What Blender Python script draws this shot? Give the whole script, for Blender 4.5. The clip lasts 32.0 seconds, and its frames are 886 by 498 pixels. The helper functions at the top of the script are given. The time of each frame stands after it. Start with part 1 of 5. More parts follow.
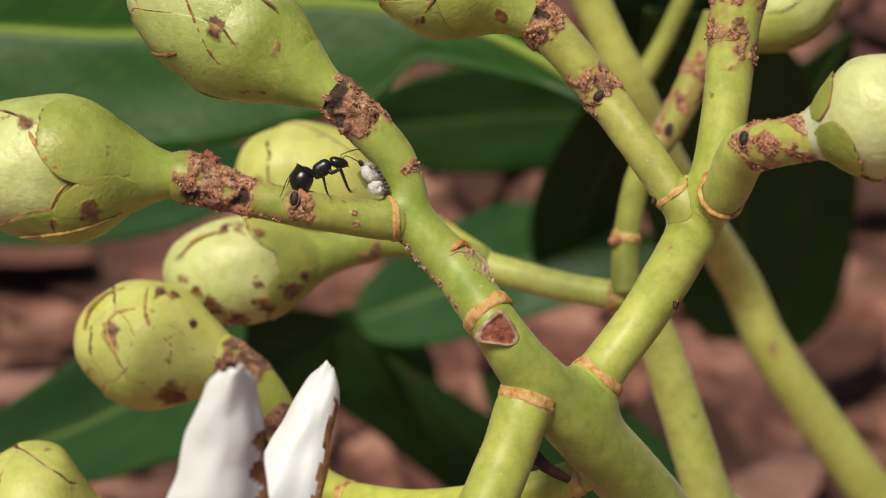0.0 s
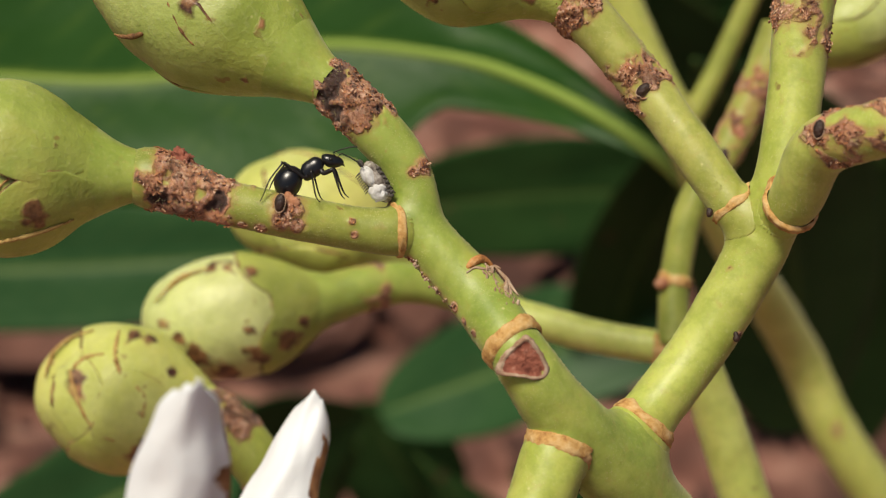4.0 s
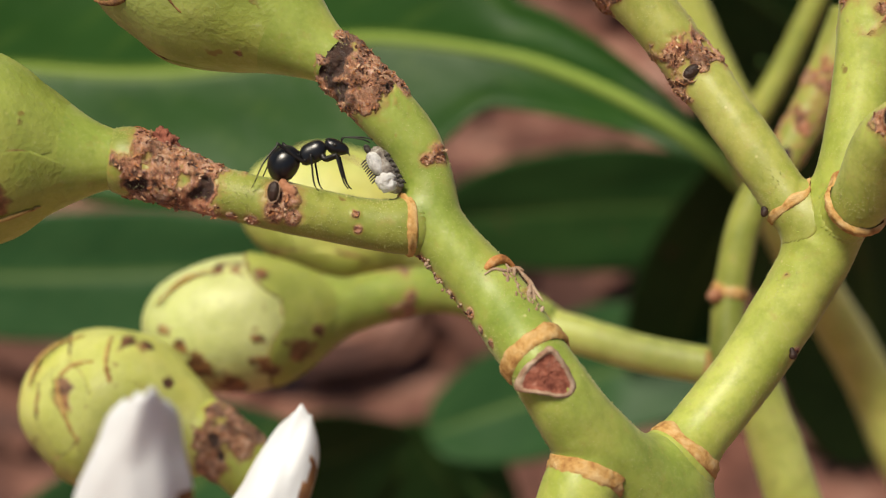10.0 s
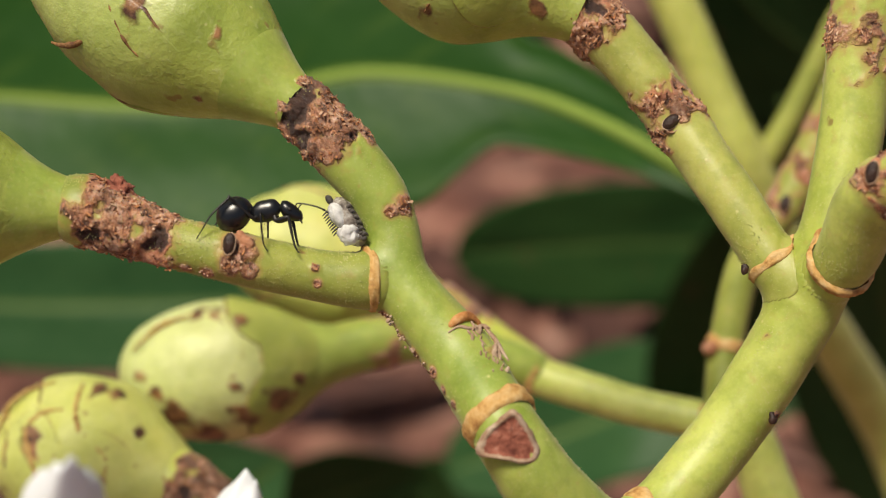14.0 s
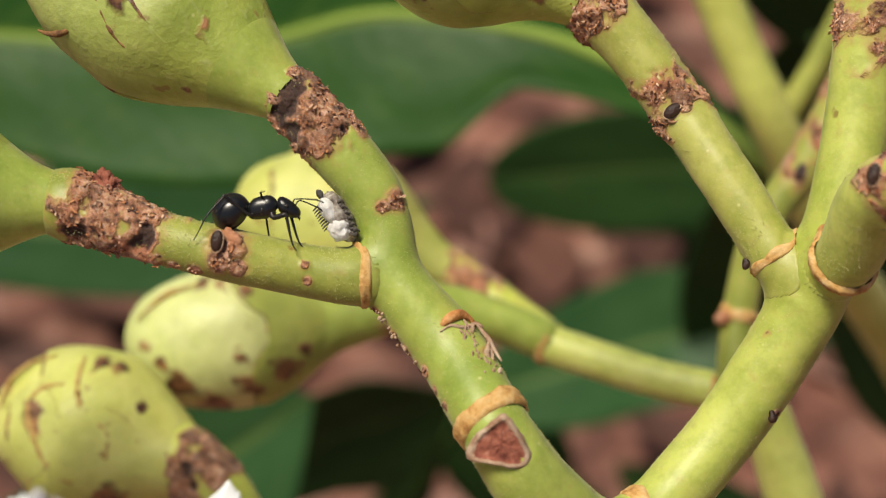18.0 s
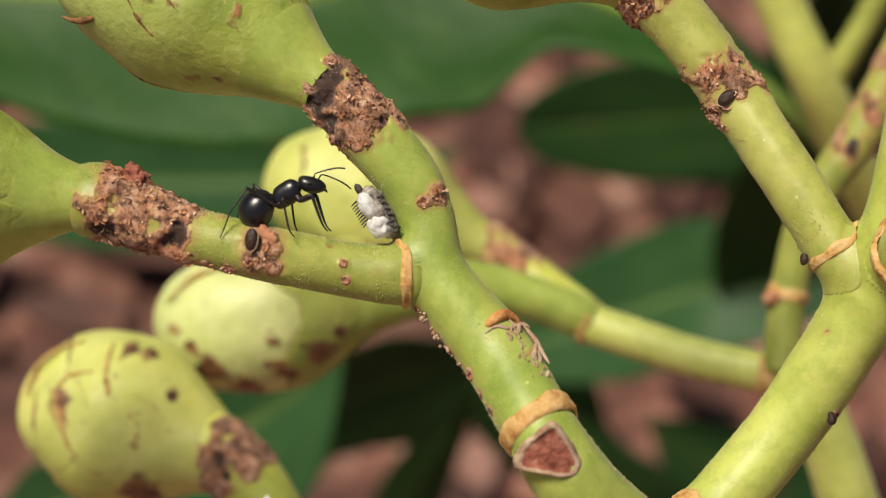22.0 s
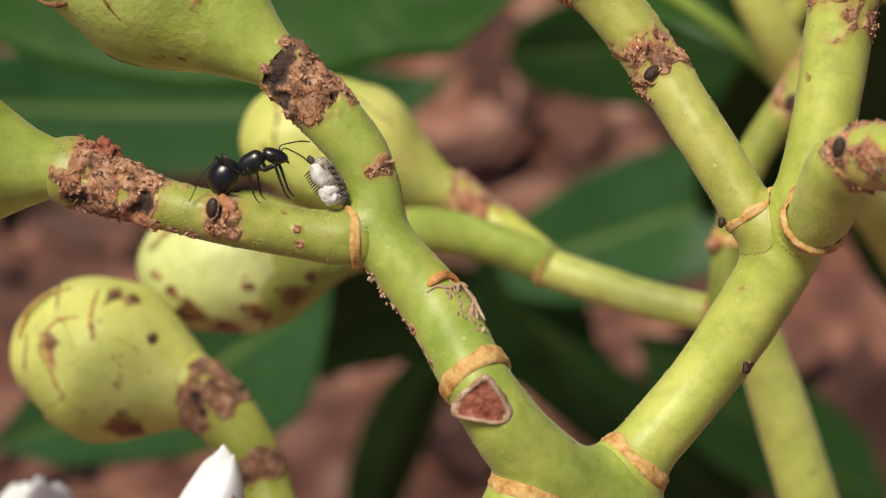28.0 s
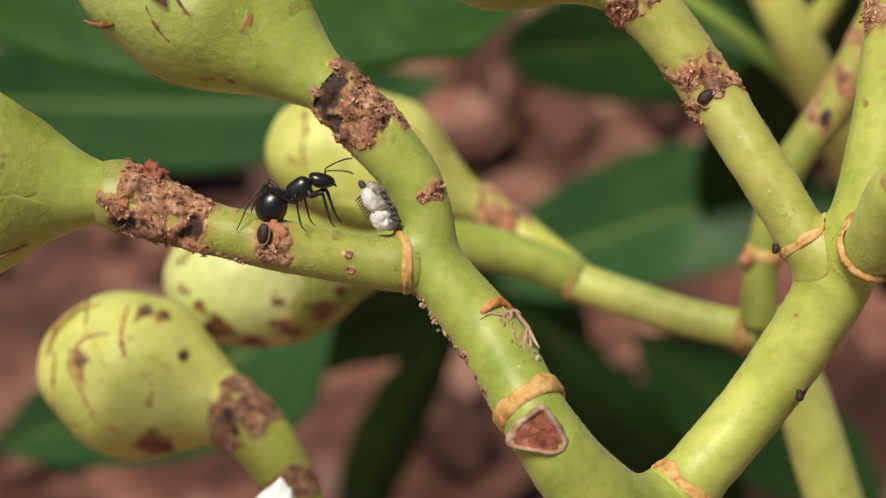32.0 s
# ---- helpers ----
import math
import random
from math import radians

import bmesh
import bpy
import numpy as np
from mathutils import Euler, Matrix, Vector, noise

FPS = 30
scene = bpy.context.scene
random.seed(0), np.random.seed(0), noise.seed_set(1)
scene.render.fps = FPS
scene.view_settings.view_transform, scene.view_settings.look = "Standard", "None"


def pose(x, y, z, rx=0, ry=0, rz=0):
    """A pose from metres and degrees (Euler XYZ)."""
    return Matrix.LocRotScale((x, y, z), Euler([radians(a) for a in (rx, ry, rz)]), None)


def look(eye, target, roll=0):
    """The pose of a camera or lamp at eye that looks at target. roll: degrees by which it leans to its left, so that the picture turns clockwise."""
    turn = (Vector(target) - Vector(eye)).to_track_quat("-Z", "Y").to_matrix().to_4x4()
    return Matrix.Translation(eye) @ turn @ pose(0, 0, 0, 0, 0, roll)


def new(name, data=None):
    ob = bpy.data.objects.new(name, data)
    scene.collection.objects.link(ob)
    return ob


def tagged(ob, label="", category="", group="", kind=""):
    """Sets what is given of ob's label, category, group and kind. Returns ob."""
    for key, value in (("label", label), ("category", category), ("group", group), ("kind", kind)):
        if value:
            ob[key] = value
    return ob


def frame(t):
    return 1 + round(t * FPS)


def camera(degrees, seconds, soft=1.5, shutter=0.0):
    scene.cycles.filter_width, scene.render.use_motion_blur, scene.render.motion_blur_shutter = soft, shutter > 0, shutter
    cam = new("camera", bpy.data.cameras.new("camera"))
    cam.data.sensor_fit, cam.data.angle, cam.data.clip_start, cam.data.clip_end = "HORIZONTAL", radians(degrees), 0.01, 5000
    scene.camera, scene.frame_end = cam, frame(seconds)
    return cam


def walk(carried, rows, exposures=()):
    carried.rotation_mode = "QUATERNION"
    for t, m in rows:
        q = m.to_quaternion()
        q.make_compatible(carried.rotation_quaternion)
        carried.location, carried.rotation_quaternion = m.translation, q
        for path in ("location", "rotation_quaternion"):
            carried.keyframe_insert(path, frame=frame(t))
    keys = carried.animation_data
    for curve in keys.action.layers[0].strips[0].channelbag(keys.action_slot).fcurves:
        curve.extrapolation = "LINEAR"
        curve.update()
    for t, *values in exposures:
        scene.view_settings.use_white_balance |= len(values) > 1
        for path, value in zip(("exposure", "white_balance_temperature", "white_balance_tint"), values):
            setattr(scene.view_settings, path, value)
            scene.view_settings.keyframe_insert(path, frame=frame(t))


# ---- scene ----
from mathutils import kdtree

cam = camera(25.0, 32.0, soft=1.1)
PATH = [
    (0, (-0.00520, -0.18372, 0.42903), (0.00451, -0.01814, 0.31727), 0.98),
    (0.5, (-0.00348, -0.17608, 0.42128), (0.00481, -0.00897, 0.31171), 0.53),
    (1, (-0.00430, -0.17145, 0.41554), (0.00321, -0.00295, 0.30806), 0.43),
    (1.5, (-0.00077, -0.17120, 0.41325), (0.00703, -0.00133, 0.30797), 0.43),
    (2, (0.00093, -0.17277, 0.41024), (0.00842, -0.00145, 0.30732), 0.34),
    (2.5, (0.00141, -0.17247, 0.40845), (0.00870, -0.00024, 0.30704), 0.38),
    (3, (0.00077, -0.17043, 0.40517), (0.00750, 0.00218, 0.30437), 0.41),
    (3.5, (0.00012, -0.16491, 0.40369), (0.00663, 0.00778, 0.30302), 0.38),
    (4, (-0.00136, -0.15981, 0.39992), (0.00458, 0.01300, 0.29942), 0.34),
    (4.5, (-0.00014, -0.15600, 0.39768), (0.00485, 0.01665, 0.29684), 0.23),
    (6.5, (0.00029, -0.15407, 0.39670), (0.00571, 0.01902, 0.29665), 0.42),
    (7, (0.00045, -0.15061, 0.39431), (0.00451, 0.02291, 0.29494), 0.40),
    (7.5, (0.00234, -0.14848, 0.39308), (0.00523, 0.02510, 0.29378), 0.31),
    (8, (0.00267, -0.14539, 0.39297), (0.00488, 0.02818, 0.29363), 0.31),
    (8.5, (0.00307, -0.14193, 0.39163), (0.00440, 0.03133, 0.29175), 0.18),
    (9, (0.00386, -0.14188, 0.38819), (0.00386, 0.03132, 0.28819), -0.00),
    (9.5, (0.00576, -0.14220, 0.38949), (0.00468, 0.03118, 0.28980), -0.26),
    (10, (0.00409, -0.14183, 0.38724), (0.00255, 0.03214, 0.28860), 0.06),
    (10.5, (0.00567, -0.13762, 0.38678), (0.00297, 0.03675, 0.28887), -0.06),
    (11, (0.00696, -0.13347, 0.38248), (0.00315, 0.04112, 0.28500), -0.10),
    (11.5, (0.01083, -0.13191, 0.38339), (0.00565, 0.04281, 0.28619), -0.39),
    (12, (0.01034, -0.13484, 0.38471), (0.00445, 0.03980, 0.28742), -0.23),
    (12.5, (0.01167, -0.13534, 0.38593), (0.00547, 0.03939, 0.28883), -0.23),
    (13, (0.01169, -0.13490, 0.38681), (0.00522, 0.04007, 0.29015), -0.22),
    (13.5, (0.01111, -0.13563, 0.38676), (0.00442, 0.03941, 0.29023), -0.13),
    (15.5, (0.01074, -0.13003, 0.38475), (0.00378, 0.04416, 0.28672), -0.08),
    (16, (0.01013, -0.12999, 0.38617), (0.00321, 0.04378, 0.28739), -0.09),
    (16.5, (0.01157, -0.12746, 0.39144), (0.00374, 0.04485, 0.29021), -0.17),
    (17, (0.01448, -0.12616, 0.39332), (0.00495, 0.04450, 0.28947), -0.59),
    (17.5, (0.01554, -0.12583, 0.39157), (0.00474, 0.04364, 0.28590), -0.80),
    (18, (0.01530, -0.12754, 0.39193), (0.00338, 0.04143, 0.28561), -0.88),
    (18.5, (0.01541, -0.12816, 0.39202), (0.00311, 0.04045, 0.28516), -0.92),
    (19, (0.01321, -0.12808, 0.39080), (0.00116, 0.04041, 0.28372), -0.85),
    (19.5, (0.01073, -0.12498, 0.38991), (-0.00060, 0.04319, 0.28225), -0.60),
    (20, (0.00872, -0.12371, 0.38998), (-0.00278, 0.04400, 0.28162), -0.60),
    (20.5, (0.00836, -0.12149, 0.39012), (-0.00311, 0.04586, 0.28121), -0.59),
    (21, (0.00941, -0.12004, 0.39030), (-0.00254, 0.04672, 0.28053), -0.69),
    (21.5, (0.01137, -0.11866, 0.39135), (-0.00129, 0.04713, 0.28022), -0.94),
    (22, (0.01307, -0.11925, 0.39259), (-0.00079, 0.04568, 0.28031), -1.52),
    (22.5, (0.01553, -0.11988, 0.39491), (0.00083, 0.04418, 0.28146), -1.96),
    (23, (0.01635, -0.12175, 0.39436), (0.00074, 0.04148, 0.27986), -2.24),
    (23.5, (0.01633, -0.12168, 0.39610), (0.00048, 0.04111, 0.28101), -2.34),
    (24, (0.01475, -0.12061, 0.39627), (-0.00152, 0.04190, 0.28083), -2.34),
    (24.5, (0.01520, -0.11748, 0.39516), (-0.00104, 0.04420, 0.27856), -2.27),
    (25, (0.01467, -0.11563, 0.39585), (-0.00143, 0.04523, 0.27811), -2.23),
    (25.5, (0.01645, -0.11968, 0.39817), (0.00021, 0.04054, 0.27957), -2.19),
    (27.5, (0.01984, -0.12758, 0.40487), (0.00418, 0.03184, 0.28511), -2.18),
    (28, (0.01975, -0.12689, 0.40422), (0.00419, 0.03213, 0.28393), -2.15),
    (28.5, (0.01917, -0.12635, 0.40430), (0.00364, 0.03229, 0.28350), -2.07),
    (29, (0.02034, -0.12721, 0.40503), (0.00485, 0.03143, 0.28423), -1.92),
    (29.5, (0.02073, -0.12729, 0.40480), (0.00513, 0.03106, 0.28363), -1.86),
    (30, (0.02103, -0.12706, 0.40493), (0.00510, 0.03103, 0.28347), -2.05),
    (30.5, (0.02016, -0.12716, 0.40441), (0.00423, 0.03087, 0.28287), -2.04),
    (31, (0.01918, -0.12674, 0.40539), (0.00363, 0.03118, 0.28365), -1.92),
    (31.5, (0.01754, -0.12527, 0.40667), (0.00311, 0.03292, 0.28515), -1.67),
    (32, (0.01271, -0.12362, 0.40597), (0.00054, 0.03452, 0.28413), -1.26),
]
walk(cam, [(t, look(eye, target, roll)) for t, eye, target, roll in PATH],
     exposures=[(0, -0.34), (7, -0.26), (16, -0.15), (22, -0.1), (32, -0.18)])
cam.data.dof.use_dof = True
cam.data.dof.aperture_fstop = 28.0
cam.data.dof.aperture_blades = 0

# ---- light ----
SUN_ELEV, SUN_TURN = radians(67), radians(224)
world = bpy.data.worlds.new("world")
scene.world = world
world.use_nodes = True
wt = world.node_tree
sky = wt.nodes.new("ShaderNodeTexSky")
sky.sky_type = "NISHITA"
sky.sun_disc = False
sky.sun_elevation, sky.sun_rotation = SUN_ELEV, SUN_TURN
wt.nodes["Background"].inputs["Strength"].default_value = 0.054
wt.links.new(sky.outputs[0], wt.nodes["Background"].inputs[0])
sun = new("sun", bpy.data.lights.new("sun", "SUN"))
sun.data.energy, sun.data.angle, sun.data.color = 5.0, radians(18), (1.0, 0.9, 0.74)
sun.matrix_world = look((0, 0, 0), (-math.sin(SUN_TURN) * math.cos(SUN_ELEV), -math.cos(SUN_TURN) * math.cos(SUN_ELEV), -math.sin(SUN_ELEV)))

# ---- the plant's own frame: x right, y away, z up, in millimetres, leaned by 30 degrees ----
BASE = Vector((0.0, 0.0, 0.31))
LEAN = Matrix.Rotation(radians(-30), 3, "X")
LEAN_NP = np.array(LEAN)


def to_world(v):
    """Millimetres of the plant's frame to metres of the world, for one point or an array."""
    return np.asarray(v, float) @ LEAN_NP.T / 1000.0 + np.array(BASE)


def from_world(v):
    return (np.asarray(v, float) - np.array(BASE)) @ LEAN_NP * 1000.0


# ---- materials ----
def shader(name):
    mat = bpy.data.materials.new(name)
    mat.use_nodes = True
    nt = mat.node_tree
    return mat, nt, nt.nodes["Principled BSDF"]


def node(nt, kind, **kw):
    n = nt.nodes.new(kind)
    for key, value in kw.items():
        n.inputs[key.replace("_", " ")].default_value = value
    return n


def noise_tex(nt, scale, detail=4.0, rough=0.55, vec=None, dim="Object"):
    n = node(nt, "ShaderNodeTexNoise", Scale=scale, Detail=detail, Roughness=rough)
    if vec is None:
        vec = nt.nodes.new("ShaderNodeTexCoord").outputs[dim]
    nt.links.new(vec, n.inputs["Vector"])
    return n.outputs["Fac"]


def ramp(nt, fac, stops):
    r = nt.nodes.new("ShaderNodeValToRGB")
    els = r.color_ramp.elements
    while len(els) < len(stops):
        els.new(0.5)
    for e, (p, c) in zip(els, stops):
        e.position, e.color = p, (*c, 1)
    nt.links.new(fac, r.inputs["Fac"])
    return r.outputs["Color"]


def mix(nt, fac, a, b, mode="MIX"):
    m = nt.nodes.new("ShaderNodeMix")
    m.data_type, m.blend_type = "RGBA", mode
    for sock, val in ((m.inputs[0], fac), (m.inputs[6], a), (m.inputs[7], b)):
        if isinstance(val, bpy.types.NodeSocket):
            nt.links.new(val, sock)
        else:
            sock.default_value = (*val, 1) if isinstance(val, tuple) else val
    return m.outputs[2]


def attr(nt, name):
    a = nt.nodes.new("ShaderNodeAttribute")
    a.attribute_name = name
    return a.outputs["Fac"]


def bump(nt, bsdf, height, strength, distance):
    b = node(nt, "ShaderNodeBump", Strength=strength, Distance=distance)
    nt.links.new(height, b.inputs["Height"])
    nt.links.new(b.outputs[0], bsdf.inputs["Normal"])


def math_node(nt, op, a, b):
    m = nt.nodes.new("ShaderNodeMath")
    m.operation = op
    for sock, val in zip(m.inputs, (a, b)):
        if isinstance(val, bpy.types.NodeSocket):
            nt.links.new(val, sock)
        else:
            sock.default_value = val
    return m.outputs[0]


def set_in(bsdf, **kw):
    for key, value in kw.items():
        bsdf.inputs[key.replace("_", " ")].default_value = value


def lenticels(nt, col, colour=(0.72, 0.68, 0.3)):
    """Scattered pale raised dots a tenth of a millimetre across."""
    v = node(nt, "ShaderNodeTexVoronoi", Scale=640)
    nt.links.new(nt.nodes.new("ShaderNodeTexCoord").outputs["Object"], v.inputs["Vector"])
    dot = ramp(nt, v.outputs["Distance"], [(0.05, (0.55, 0.55, 0.55)), (0.12, (0, 0, 0))])
    some = ramp(nt, v.outputs["Color"], [(0.66, (0, 0, 0)), (0.7, (1, 1, 1))])
    return mix(nt, mix(nt, 1.0, dot, some, "MULTIPLY"), col, colour)


def stem_material(name, dark, light, scurf_dark=(0.055, 0.022, 0.012), scurf_mid=(0.52, 0.235, 0.12), scurf_light=(0.8, 0.54, 0.38)):
    """Green downy skin; the vertex attribute scurf turns it into corky brown crust."""
    mat, nt, b = shader(name)
    big = noise_tex(nt, 130, 5, 0.6)
    fine = noise_tex(nt, 1500, 3, 0.6)
    green = ramp(nt, big, [(0.3, dark), (0.7, light)])
    green = mix(nt, ramp(nt, noise_tex(nt, 2600, 2, 0.5), [(0.55, (0, 0, 0)), (0.8, (0.2, 0.2, 0.2))]), green, (0.66, 0.66, 0.32))
    green = mix(nt, ramp(nt, noise_tex(nt, 240, 4, 0.6), [(0.5, (0, 0, 0)), (0.75, (0.3, 0.3, 0.3))]), green, (0.42, 0.36, 0.08))
    green = mix(nt, ramp(nt, noise_tex(nt, 520, 5, 0.7), [(0.35, (0.22, 0.22, 0.22)), (0.55, (0, 0, 0))]), green, (0.14, 0.2, 0.012))
    spots = noise_tex(nt, 420, 2, 0.5)
    green = mix(nt, ramp(nt, spots, [(0.74, (0, 0, 0)), (0.78, (0.7, 0.7, 0.7))]), green, (0.2, 0.09, 0.03))
    crust = noise_tex(nt, 1150, 6, 0.75)
    brown = ramp(nt, crust, [(0.36, scurf_dark), (0.5, scurf_mid), (0.66, scurf_light)])
    brown = mix(nt, ramp(nt, noise_tex(nt, 1300, 4, 0.6), [(0.55, (0, 0, 0)), (0.66, (0.8, 0.8, 0.8))]), brown, scurf_dark)
    brown = mix(nt, ramp(nt, noise_tex(nt, 330, 4, 0.6), [(0.52, (0, 0, 0)), (0.62, (0.65, 0.65, 0.65))]), brown, tuple(1.5 * c for c in scurf_dark))
    brown = mix(nt, ramp(nt, noise_tex(nt, 160, 2), [(0.38, (0.6, 0.6, 0.6)), (0.46, (0, 0, 0))]), brown, (0.6, 0.24, 0.12))
    # deep puts the darkness of the sunken pits into the crust colour
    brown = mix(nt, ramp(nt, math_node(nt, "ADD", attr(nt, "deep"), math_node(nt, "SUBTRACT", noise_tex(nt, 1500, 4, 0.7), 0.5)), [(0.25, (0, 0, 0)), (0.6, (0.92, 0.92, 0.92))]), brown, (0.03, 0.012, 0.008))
    green = lenticels(nt, green)
    s = attr(nt, "scurf")
    edge = math_node(nt, "ADD", s, math_node(nt, "MULTIPLY", math_node(nt, "SUBTRACT", noise_tex(nt, 900, 5, 0.65), 0.5), 0.9))
    fac = ramp(nt, edge, [(0.4, (0, 0, 0)), (0.62, (1, 1, 1))])
    green = mix(nt, ramp(nt, edge, [(0.06, (0, 0, 0)), (0.45, (0.75, 0.75, 0.75))]), green, (0.46, 0.27, 0.1))
    nt.links.new(mix(nt, fac, green, brown), b.inputs["Base Color"])
    set_in(b, Roughness=0.46, Subsurface_Weight=0.2, Subsurface_Scale=0.0012)
    b.inputs["Subsurface Radius"].default_value = (0.8, 1.0, 0.25)
    set_in(b, Sheen_Weight=0.14, Sheen_Roughness=0.4)
    h = math_node(nt, "ADD", math_node(nt, "MULTIPLY", crust, fac), math_node(nt, "MULTIPLY", fine, 0.07))
    bump(nt, b, h, 0.9, 0.0005)
    return mat


GREEN = stem_material("green_downy_stem", (0.24, 0.325, 0.048), (0.46, 0.535, 0.11))
GREEN_LIGHT = stem_material("light_yellow_green_stem", (0.36, 0.43, 0.065), (0.56, 0.61, 0.14))
GREEN_OLD = stem_material("brownish_green_stem", (0.22, 0.265, 0.042), (0.42, 0.44, 0.09))
GREEN_UP = stem_material("tan_green_stem", (0.32, 0.35, 0.06), (0.52, 0.52, 0.14))
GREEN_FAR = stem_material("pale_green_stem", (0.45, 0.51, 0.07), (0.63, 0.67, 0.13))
# brightened copy of the stem green: sunlight on two back stalks, put into colour
GREEN_LIT = stem_material("lit_pale_green_stem", (0.58, 0.64, 0.14), (0.73, 0.77, 0.22))
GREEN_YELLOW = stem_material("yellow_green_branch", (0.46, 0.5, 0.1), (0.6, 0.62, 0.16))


def skin_material(name, dark, light, blush, rough=0.42):
    """Bud scales: green skin with yellowish blush, brown scuffs by noise and a brown rim by the attribute edge."""
    mat, nt, b = shader(name)
    big = noise_tex(nt, 150, 3)
    col = ramp(nt, big, [(0.3, dark), (0.68, light)])
    col = mix(nt, ramp(nt, noise_tex(nt, 60, 2), [(0.5, (0, 0, 0)), (0.72, (0.7, 0.7, 0.7))]), col, blush)
    col = mix(nt, attr(nt, "pale"), col, ramp(nt, big, [(0.3, (0.58, 0.65, 0.22)), (0.7, (0.75, 0.79, 0.38))]))
    rnd = nt.nodes.new("ShaderNodeObjectInfo").outputs["Random"]
    col = mix(nt, math_node(nt, "MULTIPLY", rnd, 0.12), col, tuple(0.72 * c for c in dark))
    fine = noise_tex(nt, 1300, 3, 0.6)
    col = mix(nt, ramp(nt, fine, [(0.56, (0, 0, 0)), (0.8, (0.35, 0.35, 0.35))]), col, (0.6, 0.6, 0.3))
    col = mix(nt, ramp(nt, noise_tex(nt, 480, 2, 0.5), [(0.7, (0, 0, 0)), (0.75, (0.7, 0.7, 0.7))]), col, (0.26, 0.14, 0.04))
    col = mix(nt, ramp(nt, noise_tex(nt, 360, 4, 0.65), [(0.36, (0.25, 0.25, 0.25)), (0.56, (0, 0, 0))]), col, tuple(0.55 * c for c in dark))
    col = lenticels(nt, col)
    col = mix(nt, ramp(nt, noise_tex(nt, 95, 4, 0.6), [(0.55, (0, 0, 0)), (0.78, (0.45, 0.45, 0.45))]), col, (0.62, 0.5, 0.12))
    scuff = noise_tex(nt, 200, 5, 0.62)
    brown = ramp(nt, noise_tex(nt, 700, 4), [(0.38, (0.07, 0.028, 0.014)), (0.66, (0.4, 0.2, 0.08))])
    e = math_node(nt, "ADD", attr(nt, "edge"), math_node(nt, "SUBTRACT", scuff, 0.49))
    fac = ramp(nt, e, [(0.17, (0, 0, 0)), (0.33, (1, 1, 1))])
    nt.links.new(mix(nt, fac, col, brown), b.inputs["Base Color"])
    set_in(b, Roughness=rough, Subsurface_Weight=0.15, Subsurface_Scale=0.0015)
    b.inputs["Subsurface Radius"].default_value = (0.9, 1.0, 0.3)
    bump(nt, b, math_node(nt, "ADD", fine, math_node(nt, "MULTIPLY", fac, 0.8)), 0.45, 0.0003)
    return mat


SEPAL = skin_material("bud_scale_green", (0.26, 0.335, 0.05), (0.43, 0.495, 0.1), (0.5, 0.51, 0.12))
SEPAL_YELLOW = skin_material("bud_scale_yellow_green", (0.5, 0.54, 0.1), (0.68, 0.69, 0.22), (0.78, 0.7, 0.2), 0.5)
SEPAL_PALE = skin_material("bud_scale_pale_green", (0.46, 0.54, 0.13), (0.64, 0.7, 0.26), (0.72, 0.72, 0.32), 0.45)
PETAL_BUD = skin_material("bud_petal_cream_green", (0.62, 0.68, 0.4), (0.78, 0.8, 0.6), (0.7, 0.66, 0.3), 0.4)


def simple(name, stops, scale, rough=0.6, bump_scale=0, bump_amount=0.3, bump_dist=0.0003, spec=0.5):
    mat, nt, b = shader(name)
    n = noise_tex(nt, scale, 5, 0.6)
    nt.links.new(ramp(nt, n, stops), b.inputs["Base Color"])
    set_in(b, Roughness=rough)
    b.inputs["Specular IOR Level"].default_value = spec
    if bump_scale:
        bump(nt, b, noise_tex(nt, bump_scale, 5, 0.65), bump_amount, bump_dist)
    return mat


RING = simple("corky_orange_ring", [(0.3, (0.34, 0.14, 0.035)), (0.47, (0.6, 0.35, 0.11)), (0.7, (0.76, 0.55, 0.27))], 900, 0.8, 1800, 0.6)
KNOB = simple("pinkish_bud_knob", [(0.3, (0.22, 0.075, 0.035)), (0.5, (0.5, 0.22, 0.11)), (0.7, (0.68, 0.42, 0.28))], 600, 0.8, 1500, 0.7)
SCAR = simple("red_brown_scar", [(0.3, (0.13, 0.03, 0.018)), (0.5, (0.34, 0.11, 0.065)), (0.7, (0.55, 0.28, 0.2))], 900, 0.85, 1500, 0.9)
LIP = simple("torn_orange_lip", [(0.3, (0.24, 0.08, 0.025)), (0.5, (0.56, 0.24, 0.07)), (0.7, (0.72, 0.45, 0.2))], 900, 0.8, 1600, 0.8)
RIM = simple("pale_scar_rim", [(0.35, (0.3, 0.16, 0.09)), (0.65, (0.56, 0.42, 0.3))], 900, 0.85, 1800, 0.7)
DARK_SCALE = simple("dark_brown_scale_insect", [(0.35, (0.014, 0.007, 0.005)), (0.7, (0.06, 0.028, 0.018))], 900, 0.5, 2200, 0.6)
